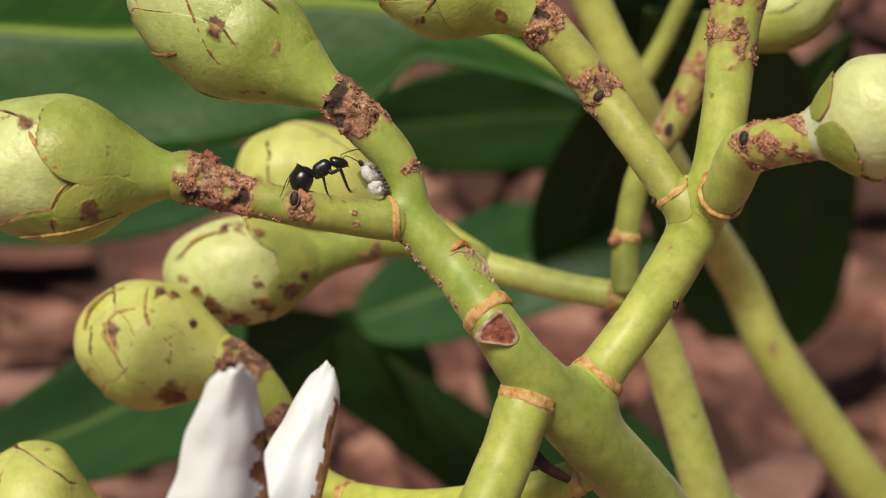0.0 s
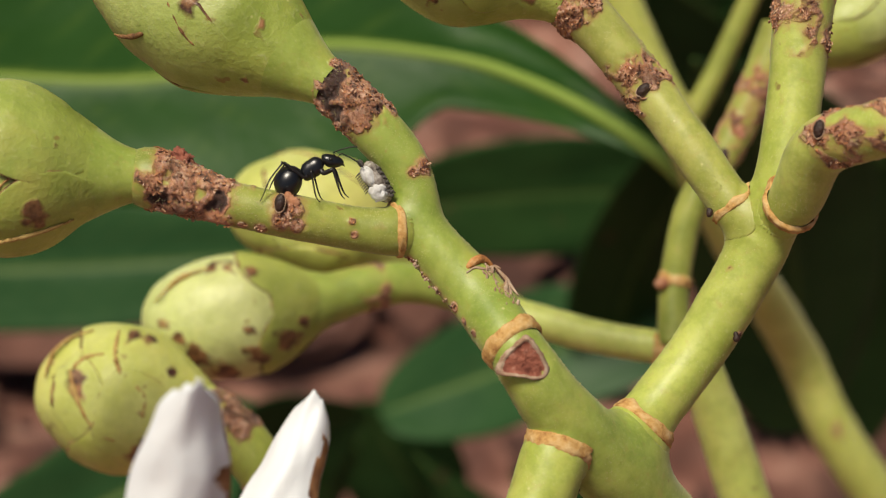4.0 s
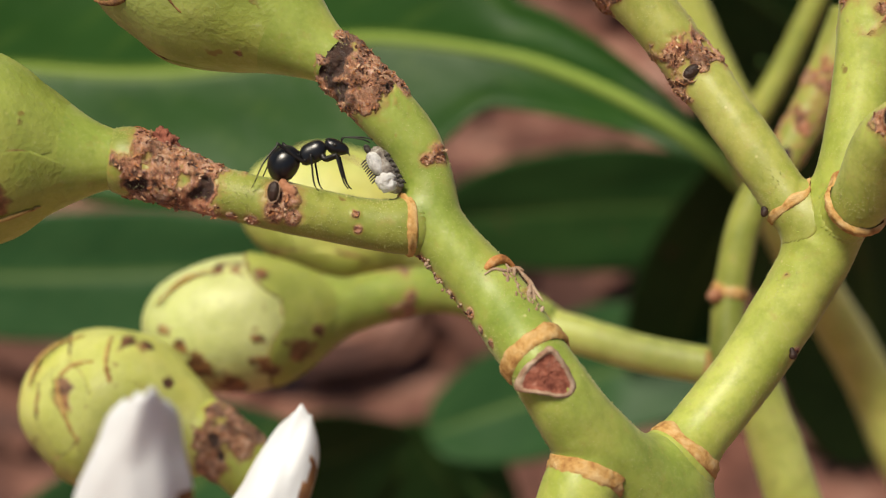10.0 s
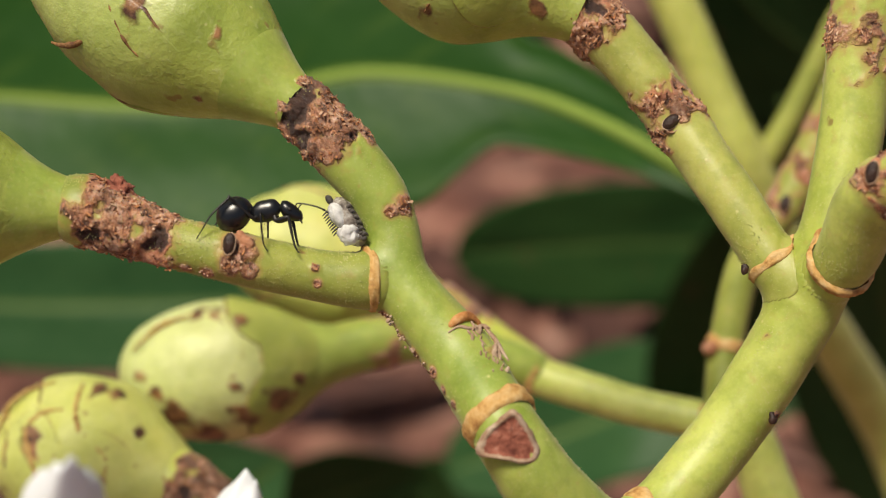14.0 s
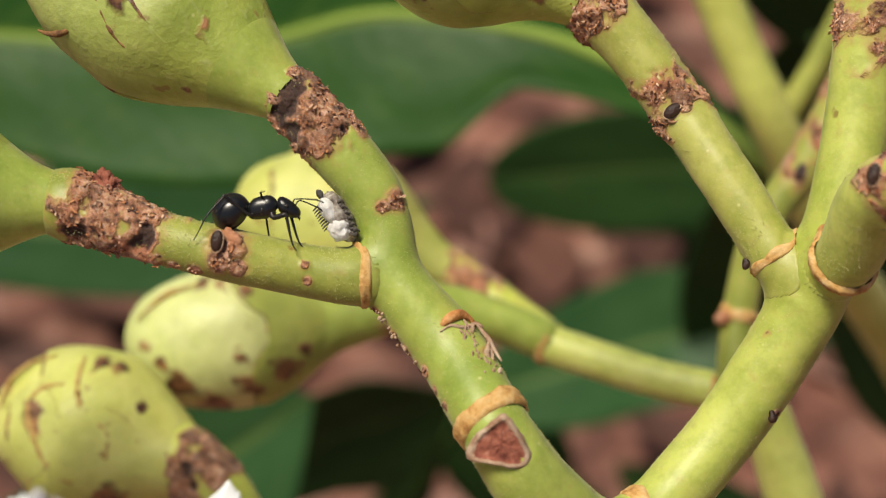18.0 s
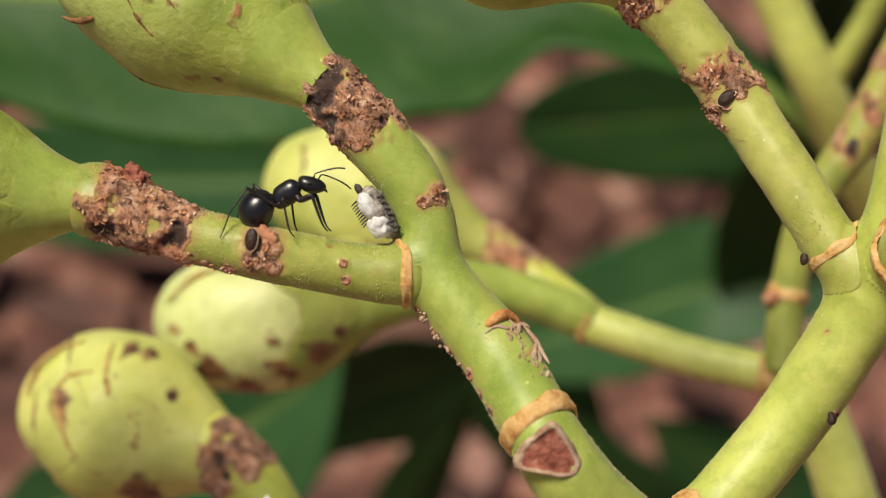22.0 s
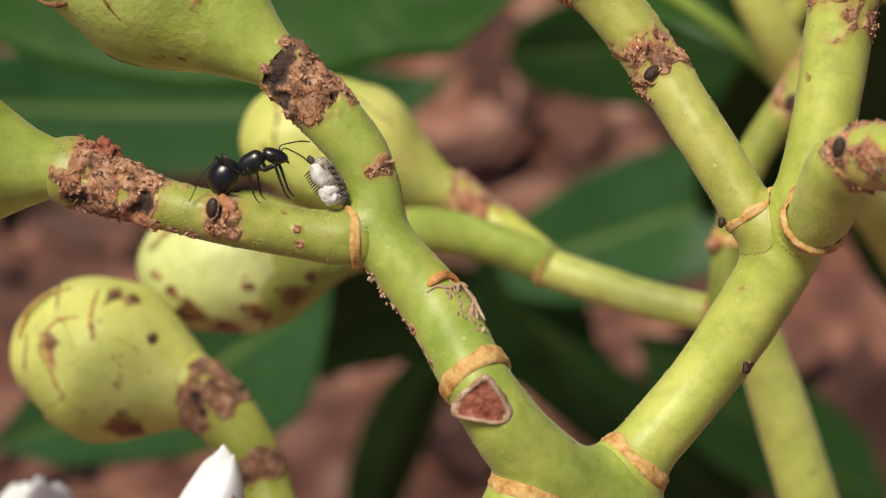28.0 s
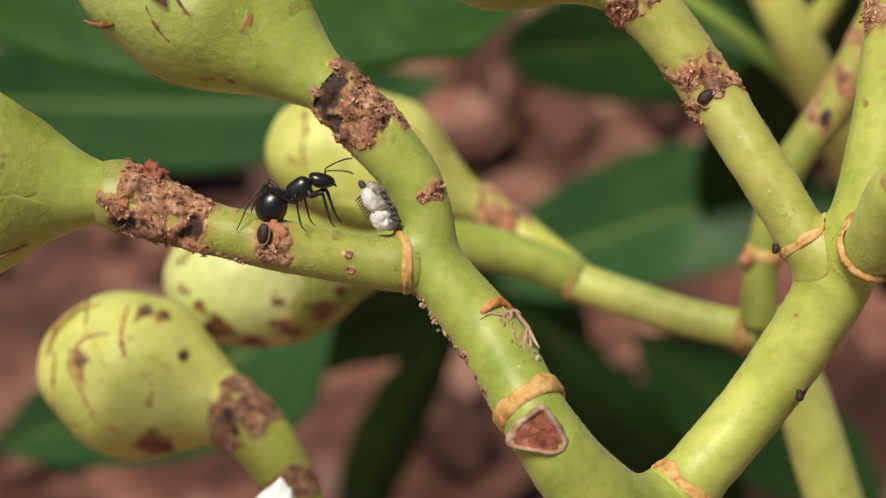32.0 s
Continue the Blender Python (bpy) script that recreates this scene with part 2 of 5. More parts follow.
def crust_material():
    mat, nt, b = shader("brown_cork_flake")
    isl = nt.nodes.new("ShaderNodeNewGeometry").outputs["Random Per Island"]
    col = ramp(nt, isl, [(0.0, (0.05, 0.02, 0.011)), (0.25, (0.28, 0.11, 0.05)), (0.5, (0.58, 0.25, 0.1)), (0.75, (0.58, 0.32, 0.18)), (0.97, (0.8, 0.56, 0.38))])
    col = mix(nt, ramp(nt, noise_tex(nt, 330, 4, 0.6), [(0.52, (0, 0, 0)), (0.62, (0.6, 0.6, 0.6))]), col, (0.08, 0.032, 0.018))
    nt.links.new(col, b.inputs["Base Color"])
    set_in(b, Roughness=0.9)
    bump(nt, b, noise_tex(nt, 1600, 5, 0.65), 0.8, 0.0003)
    return mat


CRUST = crust_material()
HAIR = simple("pale_plant_down", [(0.4, (0.46, 0.48, 0.15)), (0.6, (0.6, 0.57, 0.26))], 400, 0.7)
PETAL = simple("white_flower_petal", [(0.3, (0.9, 0.93, 0.94)), (0.7, (0.95, 0.97, 0.97))], 260, 0.5, 900, 0.25)
petal_nodes = PETAL.node_tree
glow_through = node(petal_nodes, "ShaderNodeBsdfTranslucent", Color=(0.95, 0.96, 0.94, 1))
blend = node(petal_nodes, "ShaderNodeMixShader", Fac=0.06)
petal_nodes.links.new(petal_nodes.nodes["Principled BSDF"].outputs[0], blend.inputs[1])
petal_nodes.links.new(glow_through.outputs[0], blend.inputs[2])
petal_nodes.links.new(blend.outputs[0], petal_nodes.nodes["Material Output"].inputs[0])
SEAM_PALE = simple("orange_brown_scale_rim", [(0.35, (0.34, 0.18, 0.05)), (0.65, (0.55, 0.38, 0.12))], 700, 0.7, 1600, 0.4)
SEAM = simple("brown_bud_seam", [(0.35, (0.1, 0.04, 0.015)), (0.65, (0.36, 0.18, 0.06))], 900, 0.8, 1600, 0.6)
PETAL_EDGE = simple("withered_brown_petal_edge", [(0.3, (0.13, 0.045, 0.015)), (0.6, (0.42, 0.2, 0.08)), (0.75, (0.6, 0.42, 0.25))], 500, 0.8, 1400, 0.6)


def leaf_material(name, dark, light, rib, rough=0.38):
    mat, nt, b = shader(name)
    n = noise_tex(nt, 45, 4)
    col = ramp(nt, n, [(0.3, dark), (0.7, light)])
    v = attr(nt, "vein")
    col = mix(nt, math_node(nt, "MULTIPLY", v, 0.8), col, rib)
    spots = noise_tex(nt, 110, 3, 0.6)
    col = mix(nt, ramp(nt, spots, [(0.69, (0, 0, 0)), (0.74, (0.8, 0.8, 0.8))]), col, (0.1, 0.055, 0.03))
    nt.links.new(col, b.inputs["Base Color"])
    set_in(b, Roughness=rough)
    b.inputs["Specular IOR Level"].default_value = 0.09
    bump(nt, b, math_node(nt, "ADD", noise_tex(nt, 300, 3), v), 0.25, 0.0006)
    return mat


LEAF = leaf_material("glossy_green_leaf", (0.017, 0.058, 0.009), (0.029, 0.084, 0.016), (0.18, 0.27, 0.04))
LEAF_DARK = leaf_material("dark_green_leaf", (0.018, 0.052, 0.014), (0.032, 0.078, 0.02), (0.08, 0.13, 0.035), 0.5)
LEAF_MID = leaf_material("mid_green_leaf", (0.02, 0.062, 0.02), (0.036, 0.09, 0.03), (0.14, 0.2, 0.06), 0.4)
RIBS_DARK = leaf_material("dark_leaf_midrib", (0.045, 0.09, 0.02), (0.07, 0.12, 0.03), (0.07, 0.12, 0.03), 0.5)
RIBS = leaf_material("pale_leaf_midrib", (0.2, 0.3, 0.05), (0.27, 0.36, 0.08), (0.27, 0.36, 0.08), 0.5)


def soil_material():
    mat, nt, b = shader("red_brown_soil_with_litter")
    col = ramp(nt, noise_tex(nt, 28, 6, 0.65), [(0.3, (0.03, 0.011, 0.007)), (0.46, (0.16, 0.06, 0.04)), (0.58, (0.36, 0.17, 0.12)), (0.7, (0.58, 0.38, 0.3))])
    col = mix(nt, ramp(nt, noise_tex(nt, 17, 4), [(0.44, (0, 0, 0)), (0.62, (0.6, 0.6, 0.6))]), col, (0.05, 0.028, 0.022))
    nt.links.new(col, b.inputs["Base Color"])
    set_in(b, Roughness=0.9)
    bump(nt, b, noise_tex(nt, 90, 6, 0.7), 0.5, 0.005)
    return mat


SOIL = soil_material()
LITTER = [simple("dry_leaf_" + n, [(0.3, a), (0.7, c)], 60, 0.75, 200, 0.5, 0.001) for n, a, c in (
    ("brown", (0.04, 0.015, 0.009), (0.1, 0.038, 0.024)), ("tan", (0.09, 0.036, 0.022), (0.19, 0.082, 0.055)), ("pink", (0.2, 0.095, 0.07), (0.4, 0.22, 0.17)))]


# ---- building helpers ----
def mesh_from(name, verts, faces, mats, mat_idx=None, smooth=True, attrs=None):
    me = bpy.data.meshes.new(name)
    me.from_pydata([tuple(v) for v in verts], [], [tuple(f) for f in faces])
    for m in mats if isinstance(mats, (list, tuple)) else [mats]:
        me.materials.append(m)
    if mat_idx is not None:
        me.polygons.foreach_set("material_index", list(mat_idx))
    me.polygons.foreach_set("use_smooth", [smooth] * len(me.polygons))
    for key, vals in (attrs or {}).items():
        a = me.attributes.new(key, "FLOAT", "POINT")
        a.data.foreach_set("value", np.asarray(vals, np.float32))
    me.update()
    return me


def thing(name, at, label, category, group="", kind=""):
    """A top-level empty at a place of the plant's frame."""
    ob = new(name)
    ob.empty_display_size = 0.002
    ob.location = to_world(at)
    tagged(ob, label, category, group, kind)
    return ob


def part(name, verts, faces, mats, parent, label="", mat_idx=None, smooth=True, attrs=None, kind=""):
    """One mesh object, given in millimetres of the plant's frame, under a thing or a part."""
    origin = parent
    where = np.array(parent.location)
    while origin.parent is not None:
        origin = origin.parent
        where = where + np.array(origin.location)
    w = to_world(verts)
    ob = new(name, mesh_from(name, w - where, faces, mats, mat_idx, smooth, attrs))
    ob.parent = parent
    if label or kind:
        tagged(ob, label, kind=kind)
    return ob


def spline(ctrl, step):
    """Catmull-Rom through control rows (x, y, z, r), sampled about every step millimetres."""
    c = np.array(ctrl, float)
    c = np.vstack([2 * c[0] - c[1], c, 2 * c[-1] - c[-2]])
    out = []
    for i in range(1, len(c) - 2):
        n = max(2, int(np.linalg.norm(c[i + 1, :3] - c[i, :3]) / (step if max(c[i, 2], c[i + 1, 2]) > -45 else 10 * step)))
        t = np.linspace(0, 1, n, endpoint=False)[:, None]
        a, b, d, e = c[i - 1], c[i], c[i + 1], c[i + 2]
        out.append(0.5 * (2 * b + (d - a) * t + (2 * a - 5 * b + 4 * d - e) * t**2 + (3 * b - a - 3 * d + e) * t**3))
    out.append(c[-2][None])
    return np.vstack(out)


def frames(p):
    """Tangents and two normals carried along a line."""
    t = np.gradient(p, axis=0)
    t /= np.linalg.norm(t, axis=1)[:, None] + 1e-9
    u = np.cross(t[0], (0, 1, 0))
    if np.linalg.norm(u) < 0.1:
        u = np.cross(t[0], (1, 0, 0))
    us = []
    for k in t:
        u = u - k * (u @ k)
        u = u / (np.linalg.norm(u) + 1e-9)
        us.append(u)
    us = np.array(us)
    return t, us, np.cross(t, us)


def fbm(v, scale, octaves=3):
    return noise.fractal(Vector(v) * scale, 1.0, 2.0, octaves, noise_basis="PERLIN_ORIGINAL")


def tube_mesh(ctrl, step=0.5, seg=28, rough=0.05, scurf=(), seed=0.0, cap=True, spots=(), pits=()):
    """A stem: verts, faces and the scurf attribute. scurf rows: (centre, half length, weight); spots: (point, radius)."""
    s = spline(ctrl, step)
    p, r = s[:, :3], s[:, 3]
    t, u, v = frames(p)
    n = len(p)
    along = np.concatenate([[0], np.cumsum(np.linalg.norm(np.diff(p, axis=0), axis=1))])
    bands = [(along[int(np.argmin(((p - np.array(c)) ** 2).sum(1)))], half, k) for c, half, k in scurf]
    ang = np.linspace(0, 2 * np.pi, seg, endpoint=False)
    verts, sc, deep = [], [], []
    for i in range(n):
        w = 0.0
        for mid, half, k in bands:
            w = max(w, k * min(1.0, max(0.0, (1.35 - abs(along[i] - mid) / half) * 1.6)))
        for a in ang:
            d = u[i] * math.cos(a) + v[i] * math.sin(a)
            q = p[i] + d * r[i]
            off = rough * r[i] * 0.5 * noise.noise(Vector(q) * 0.35 + Vector((seed, 0, 0)))
            w2 = 0.0
            for c, rad in spots:
                w2 = max(w2, 1.2 - math.dist(q, c) / rad)
            if w > 0:
                w2 = max(w2, w - 0.12 + 1.0 * fbm(q + seed, 0.42, 4) + 0.25 * fbm(q + seed, 2.2, 2))
            w2 = max(0.0, min(1.0, w2))
            if w2 > 0.2:
                off += w2 * (0.3 * fbm(q + seed, 0.8, 4) - 0.28 * max(0.0, noise.noise(Vector(q) * 1.6 + Vector((seed, 9, 2))) - 0.15) * 2 + 0.1)
            hole = 0.0
            for c, rad in pits:
                hole = max(hole, min(1.0, 1.6 * (1 - math.dist(q, c) / rad + 0.5 * fbm(q + seed, 0.9, 4))))
            if hole > 0:
                w2 = max(w2, min(1.0, 1.5 * hole))
                off -= 0.5 * hole
            if w2 > 0.2:
                off += w2 * 0.16 * fbm(q + seed, 3.1, 3)
            verts.append(q + d * off)
            sc.append(w2)
            deep.append(hole)
    faces = [(i * seg + j, i * seg + (j + 1) % seg, (i + 1) * seg + (j + 1) % seg, (i + 1) * seg + j) for i in range(n - 1) for j in range(seg)]
    if cap:
        for i, sgn in ((0, -1), (n - 1, 1)):
            verts.append(p[i] + t[i] * r[i] * 0.3 * sgn)
            sc.append(0)
            deep.append(0)
            c = len(verts) - 1
            for j in range(seg):
                a, b = i * seg + j, i * seg + (j + 1) % seg
                faces.append((b, a, c) if i == 0 else (a, b, c))
    return verts, faces, (sc, deep)


SKIN = {}  # the outer points of each stalk and bud, in the plant's frame


def front_y(ob, x, z):
    """How far away the near side of a stalk or bud lies at (x, z)."""
    v = SKIN[ob]
    d = np.hypot(v[:, 0] - x, v[:, 2] - z)
    near = np.argsort(d)[:60]
    near = near[v[near, 1] < v[near, 1].min() + 1.2]
    w = 1 / (d[near] + 0.05) ** 2
    return float((v[near, 1] * w).sum() / w.sum())


def webbed(verts, own, others):
    """Draws the skin of a stalk out into the smooth web where it forks; others: (control rows, reach in millimetres)."""
    q = np.array(verts, float)
    a = spline(own, 0.45)
    for ctrl, reach in others:
        b = spline(ctrl, 0.45)
        near = np.nonzero(np.min(np.linalg.norm(q[:, None, :] - b[None, ::6, :3], axis=2) - b[None, ::6, 3], axis=1) < reach + 1.0)[0]
        p = q[near].copy()
        for _ in range(7):
            grads, ds = [], []
            for line in (a, b):
                diff = p[:, None, :] - line[None, :, :3]
                far = np.linalg.norm(diff, axis=2)
                k = np.argmin(far - line[None, :, 3], axis=1)
                rows = np.arange(len(p))
                ds.append(far[rows, k] - line[k, 3])
                grads.append(diff[rows, k] / (far[rows, k][:, None] + 1e-9))
            h = np.clip(reach - np.abs(ds[0] - ds[1]), 0, None)
            value = np.minimum(*ds) - h * h / (4 * reach)
            w = np.clip(0.5 + 0.5 * (ds[1] - ds[0]) / reach, 0, 1)[:, None]
            g = grads[0] * w + grads[1] * (1 - w)
            g /= np.linalg.norm(g, axis=1)[:, None] + 1e-9
            live = (ds[1] > -0.4) & (h > 0)
            p -= (np.where(live, np.clip(value, -0.5, 0.3), 0.0) * np.clip(3 * h / reach, 0, 1))[:, None] * g * 0.8
        q[near] = p
    return list(q)


def stem(name, ctrl, parent, mat, scurf=(), seed=0.0, step=0.5, seg=28, label="", rough=0.06, spots=(), down=0, flakes=0, forks=(), pits=()):
    """A stalk with corky patches; down: hairs for each millimetre; flakes: bark chips for each patch."""
    v, f, (s, deep) = tube_mesh(ctrl, step, seg, rough, scurf, seed, True, spots, pits)
    if forks:
        v = webbed(v, ctrl, forks)
    ob = part(name, v, f, mat, parent, label, attrs={"scurf": s, "deep": deep})
    SKIN[ob] = np.array(v)
    rng = random.Random(int(seed * 10) + 5)
    line = spline(ctrl, 0.25)
    line = line[(line[:, 2] > -45)]
    bark = np.array(v)[np.array(s) > 0.5][::2]
    bare = kdtree.KDTree(len(bark))
    for i, q in enumerate(bark):
        bare.insert(q, i)
    bare.balance()
    if down and len(line) > 3:
        hairs(line, rng, int(down * 7.0 * len(line) * 0.25), ob, bare if len(bark) else None)
    if flakes:
        chips(v, np.array(s) - np.array(deep), seg, rng, 2 * flakes * len(scurf), ob)
    return ob


def hairs(line, rng, count, parent, bare=None):
    """Short pale down standing off the skin, joined; none grows on the points of bare bark."""
    t, u, v = frames(line[:, :3])
    verts, faces = [], []
    for _ in range(count):
        i, part_way = rng.randrange(len(line) - 1), rng.random()
        a = rng.uniform(0, 2 * math.pi)
        d = u[i] * math.cos(a) + v[i] * math.sin(a)
        side = np.cross(d, t[i])
        row = line[i] * (1 - part_way) + line[i + 1] * part_way
        q = row[:3] + d * row[3] * 0.985
        if bare is not None and bare.find(q)[2] < 0.4:
            continue
        if noise.noise(Vector(q) * 0.55) < rng.uniform(-0.55, 0.15):
            continue
        h, w = rng.choice([0.05, 0.07, 0.1, 0.13, 0.18]) * rng.uniform(0.8, 1.2), rng.uniform(0.028, 0.05)
        tip = q + d * h + t[i] * rng.uniform(-0.05, 0.05) + side * rng.uniform(-0.05, 0.05)
        k = len(verts)
        verts += [q + t[i] * w, q + side * w, q - (t[i] + side) * w * 0.7, tip]
        faces += [(k, k + 1, k + 3), (k + 1, k + 2, k + 3), (k + 2, k, k + 3)]
    part("down", verts, faces, HAIR, parent, "fine pale down", kind="stuff")


def chips(v, s, seg, rng, count, parent):
    """Loose corky flakes on the scurfy patches, joined."""
    v, s = np.array(v), np.array(s)
    pool = [i for i in np.nonzero(s > 0.62)[0] if seg < i < len(v) - seg - 3 and noise.noise(Vector(v[i]) * 0.7) > -0.3]
    if not pool:
        return
    verts, faces = [], []
    for _ in range(count):
        i = rng.choice(pool)
        ring_c = v[i // seg * seg:i // seg * seg + seg].mean(0)
        n = v[i] - ring_c
        n /= np.linalg.norm(n) + 1e-9
        a = np.array([rng.uniform(-1, 1) for _ in range(3)])
        a -= n * (a @ n)
        a /= np.linalg.norm(a) + 1e-9
        b = np.cross(n, a)
        lo, hi = rng.choice([0.06, 0.09, 0.14, 0.26]) * rng.uniform(0.8, 1.2), rng.uniform(0.04, 0.11)
        th, up = rng.uniform(0.04, 0.16), rng.uniform(-0.06, 0.08)
        lean = rng.uniform(-0.5, 0.5)
        c = v[i] + a * rng.uniform(-0.2, 0.2) + b * rng.uniform(-0.2, 0.2) + n * up
        k = len(verts)
        for z in (-0.5, 0.5):
            for x, y in ((-1, -0.7), (0.1, -1), (1, 0.1), (0, 1), (-0.9, 0.5)):
                verts.append(c + a * x * lo * rng.uniform(0.7, 1.2) + b * y * hi * rng.uniform(0.7, 1.3) + n * (z * th + x * lo * lean))
        faces += [(k + 9, k + 8, k + 7, k + 6, k + 5)[::-1], (k + 4, k + 3, k + 2, k + 1, k)]
        faces += [(k + j, k + (j + 1) % 5, k + 5 + (j + 1) % 5, k + 5 + j) for j in range(5)]
    part("bark_crust", verts, faces, CRUST, parent, "rough brown corky flakes", smooth=False, kind="stuff")


def ring(name, at, axis, r, width, parent, label="", mat=None, seed=0.0, seg=72, own=None, forks=()):
    """A raised corky collar round a stem."""
    at, axis = np.array(at, float), np.array(axis, float)
    axis /= np.linalg.norm(axis)
    _, u, v = (x[0] for x in frames(np.array([at, at + axis])))
    verts, faces, skin = [], [], []
    prof = [(-0.6, -0.15), (-0.5, 0.04), (-0.3, 0.12), (-0.08, 0.09), (0.08, 0.15), (0.3, 0.13), (0.48, 0.05), (0.6, -0.15)]
    for j in range(seg):
        a = 2 * math.pi * j / seg
        d = u * math.cos(a) + v * math.sin(a)
        wob = noise.noise(Vector((math.cos(a) * 1.5 + seed, math.sin(a) * 1.5, seed)))
        for k, h in prof:
            jag = 0.1 * noise.noise(Vector((math.cos(a) * 9 + seed, math.sin(a) * 9, k * 7)))
            verts.append(at + axis * (k * width * (1 + 0.3 * wob) + 0.16 * width * wob) + d * (r * 1.0 + (h + jag) * 1.3 + 0.02 + 0.1 * wob))
            skin.append(at + axis * (k * width) + d * r)
    if forks:
        verts = list(np.array(verts) + np.array(webbed(skin, own, forks)) - np.array(skin))
    m = len(prof)
    faces = [(j * m + k, ((j + 1) % seg) * m + k, ((j + 1) % seg) * m + k + 1, j * m + k + 1) for j in range(seg) for k in range(m - 1)]
    return part(name, verts, faces, mat or RING, parent, label)


GRID_Y = sorted({k * y for k in (-1, 1) for y in (0, 0.15, 0.3, 0.45, 0.6, 0.72, 0.82, 0.89, 0.93, 0.96, 0.985, 1)})
GRID_X = [0, 0.05, 0.1, 0.16, 0.22, 0.28, 0.34, 0.4, 0.46, 0.52, 0.58, 0.64, 0.7, 0.76, 0.81, 0.85, 0.89, 0.92, 0.945, 0.965, 0.985, 1]


def bud(name, parent, base, mid, tip, sepals, mats, label="", seed=0.0, seg=56, n=46, turn=0.0, pale=(0.5, 0.62), spots=(), full=0.5, neck=0.0):
    """A flower bud: petals inside, overlapping rounded scales outside. base, mid and tip are rows (x, y, z, r).
    sepals: (angle, half width in degrees, from, to, lift, paleness); pale: where along the bud the cream petals begin."""
    body_mat, scale_mat = mats
    base, mid, tip = (np.array(k, float) for k in (base, mid, tip))
    line = spline([base, mid, tip], 0.3)[:, :3]
    length = np.concatenate([[0], np.cumsum(np.linalg.norm(np.diff(line, axis=0), axis=1))])
    length /= length[-1]
    t = frames(line)[0]
    v = np.array((0, -1.0, 0)) - t * t[:, 1:2] * -1
    v /= np.linalg.norm(v, axis=1)[:, None]
    u = np.cross(v, t)
    xs = np.linspace(0, 1, 301)
    k = np.clip(xs / full, 0, 1)
    rise = base[3] + (mid[3] - base[3]) * ((1 - neck) * k * k * (3 - 2 * k) + neck * np.sin(k * np.pi / 2))
    cap = np.sqrt(np.clip(1 - (np.clip(xs - full, 0, 1) / (1 - full)) ** 2.2, 0, 1))
    radius = rise * cap

    def point(s, a, lift):
        c = np.array([np.interp(s, length, line[:, k]) for k in range(3)])
        k = min(len(line) - 1, int(np.searchsorted(length, s)))
        d = u[k] * math.cos(a) + v[k] * math.sin(a)
        q = c + d * float(np.interp(s, xs, radius))
        x = max(0.0, (s - full) / (1 - full)) ** 2.5
        out = d * (1 - x) + t[k] * x
        out = out / (np.linalg.norm(out) + 1e-9)
        return q + out * (lift + min(1.0, 3.5 * s) * 0.045 * mid[3] * noise.noise(Vector(q) * 0.22 + Vector((seed, 3, 1))))

    def mark(q, e):
        for c, rad in spots:
            e = max(e, 0.5 * (1.25 - math.hypot(q[0] - c[0], 0.35 * (q[1] - c[1]), q[2] - c[2]) / rad + 0.55 * fbm(q + seed, 0.9, 3)))
        return e

    verts, edge, cream = [], [], []
    ss = np.concatenate([np.linspace(0, 0.85, n - 12), 1 - np.geomspace(0.14, 0.0008, 13)])
    for s in ss:
        for j in range(seg):
            q = point(s, 2 * math.pi * j / seg, 0)
            verts.append(q)
            edge.append(mark(q, 0.0))
            cream.append(min(1.0, max(0.0, (s - pale[0]) / (pale[1] - pale[0]))))
    k = len(ss)
    faces = [(i * seg + j, i * seg + (j + 1) % seg, (i + 1) * seg + (j + 1) % seg, (i + 1) * seg + j) for i in range(k - 1) for j in range(seg)]
    verts.append(point(0.99995, 0, 0))
    edge.append(0)
    cream.append(1.0)
    faces += [((k - 1) * seg + j, (k - 1) * seg + (j + 1) % seg, len(verts) - 1) for j in range(seg)]
    neck_rows = [1 if neck and scale_mat is SEPAL and ss[min(f[0] // seg, k - 1)] < 0.17 else 0 for f in faces]
    body = part(name, verts, faces, [body_mat, GREEN], parent, label, mat_idx=neck_rows, attrs={"edge": edge, "pale": cream})
    skin = list(verts)
    for q, (a0, half, lo, hi, lift, white) in enumerate(sepals):
        verts, eds, whites, fs = [], [], [], []
        for x in GRID_X:
            for y in GRID_Y:
                grow = min(1.0, 0.55 + 1.1 * x)
                wide = grow * math.sqrt(max(0.0, 1 - max(0.0, (x - 0.4) / 0.6) ** 2)) * (1 + 0.1 * noise.noise(Vector((x * 3, q * 7 + seed, y))))
                a = radians(a0 + turn) + y * radians(half) * max(wide, 0.015)
                s = lo + (hi - lo) * x + 0.015 * noise.noise(Vector((y * 3, q * 5 + seed, x)))
                rim = max(abs(y), x)
                k = min(1.0, max(0.0, (x - 0.1) / 0.45))
                k = k * k * (3 - 2 * k)
                lf = (-0.06 + (lift + 0.06) * k) * (1.0 if rim < 0.95 else 0.85) if rim < 0.985 else -0.15
                pt = point(min(max(s, 0.0), 0.995), a, lf)
                verts.append(pt)
                e = min(1.0, max(0.0, (rim - 0.945) / 0.02)) * k * (0.5 + 0.9 * noise.noise(Vector((x * 4, y * 4, q + seed))))
                eds.append(mark(pt, max(0.0, e)))
                whites.append(white * min(1.0, max(0.0, x * 1.6 - 0.2)))
        nv = len(GRID_Y)
        for i in range(len(GRID_X) - 1):
            for j in range(nv - 1):
                c = i * nv + j
                fs.append((c, c + 1, c + nv + 1, c + nv))
        skin += verts
        part("bud_scale", verts, fs, scale_mat, body, attrs={"edge": eds, "pale": whites})
    SKIN[body] = np.array(skin)
    return body


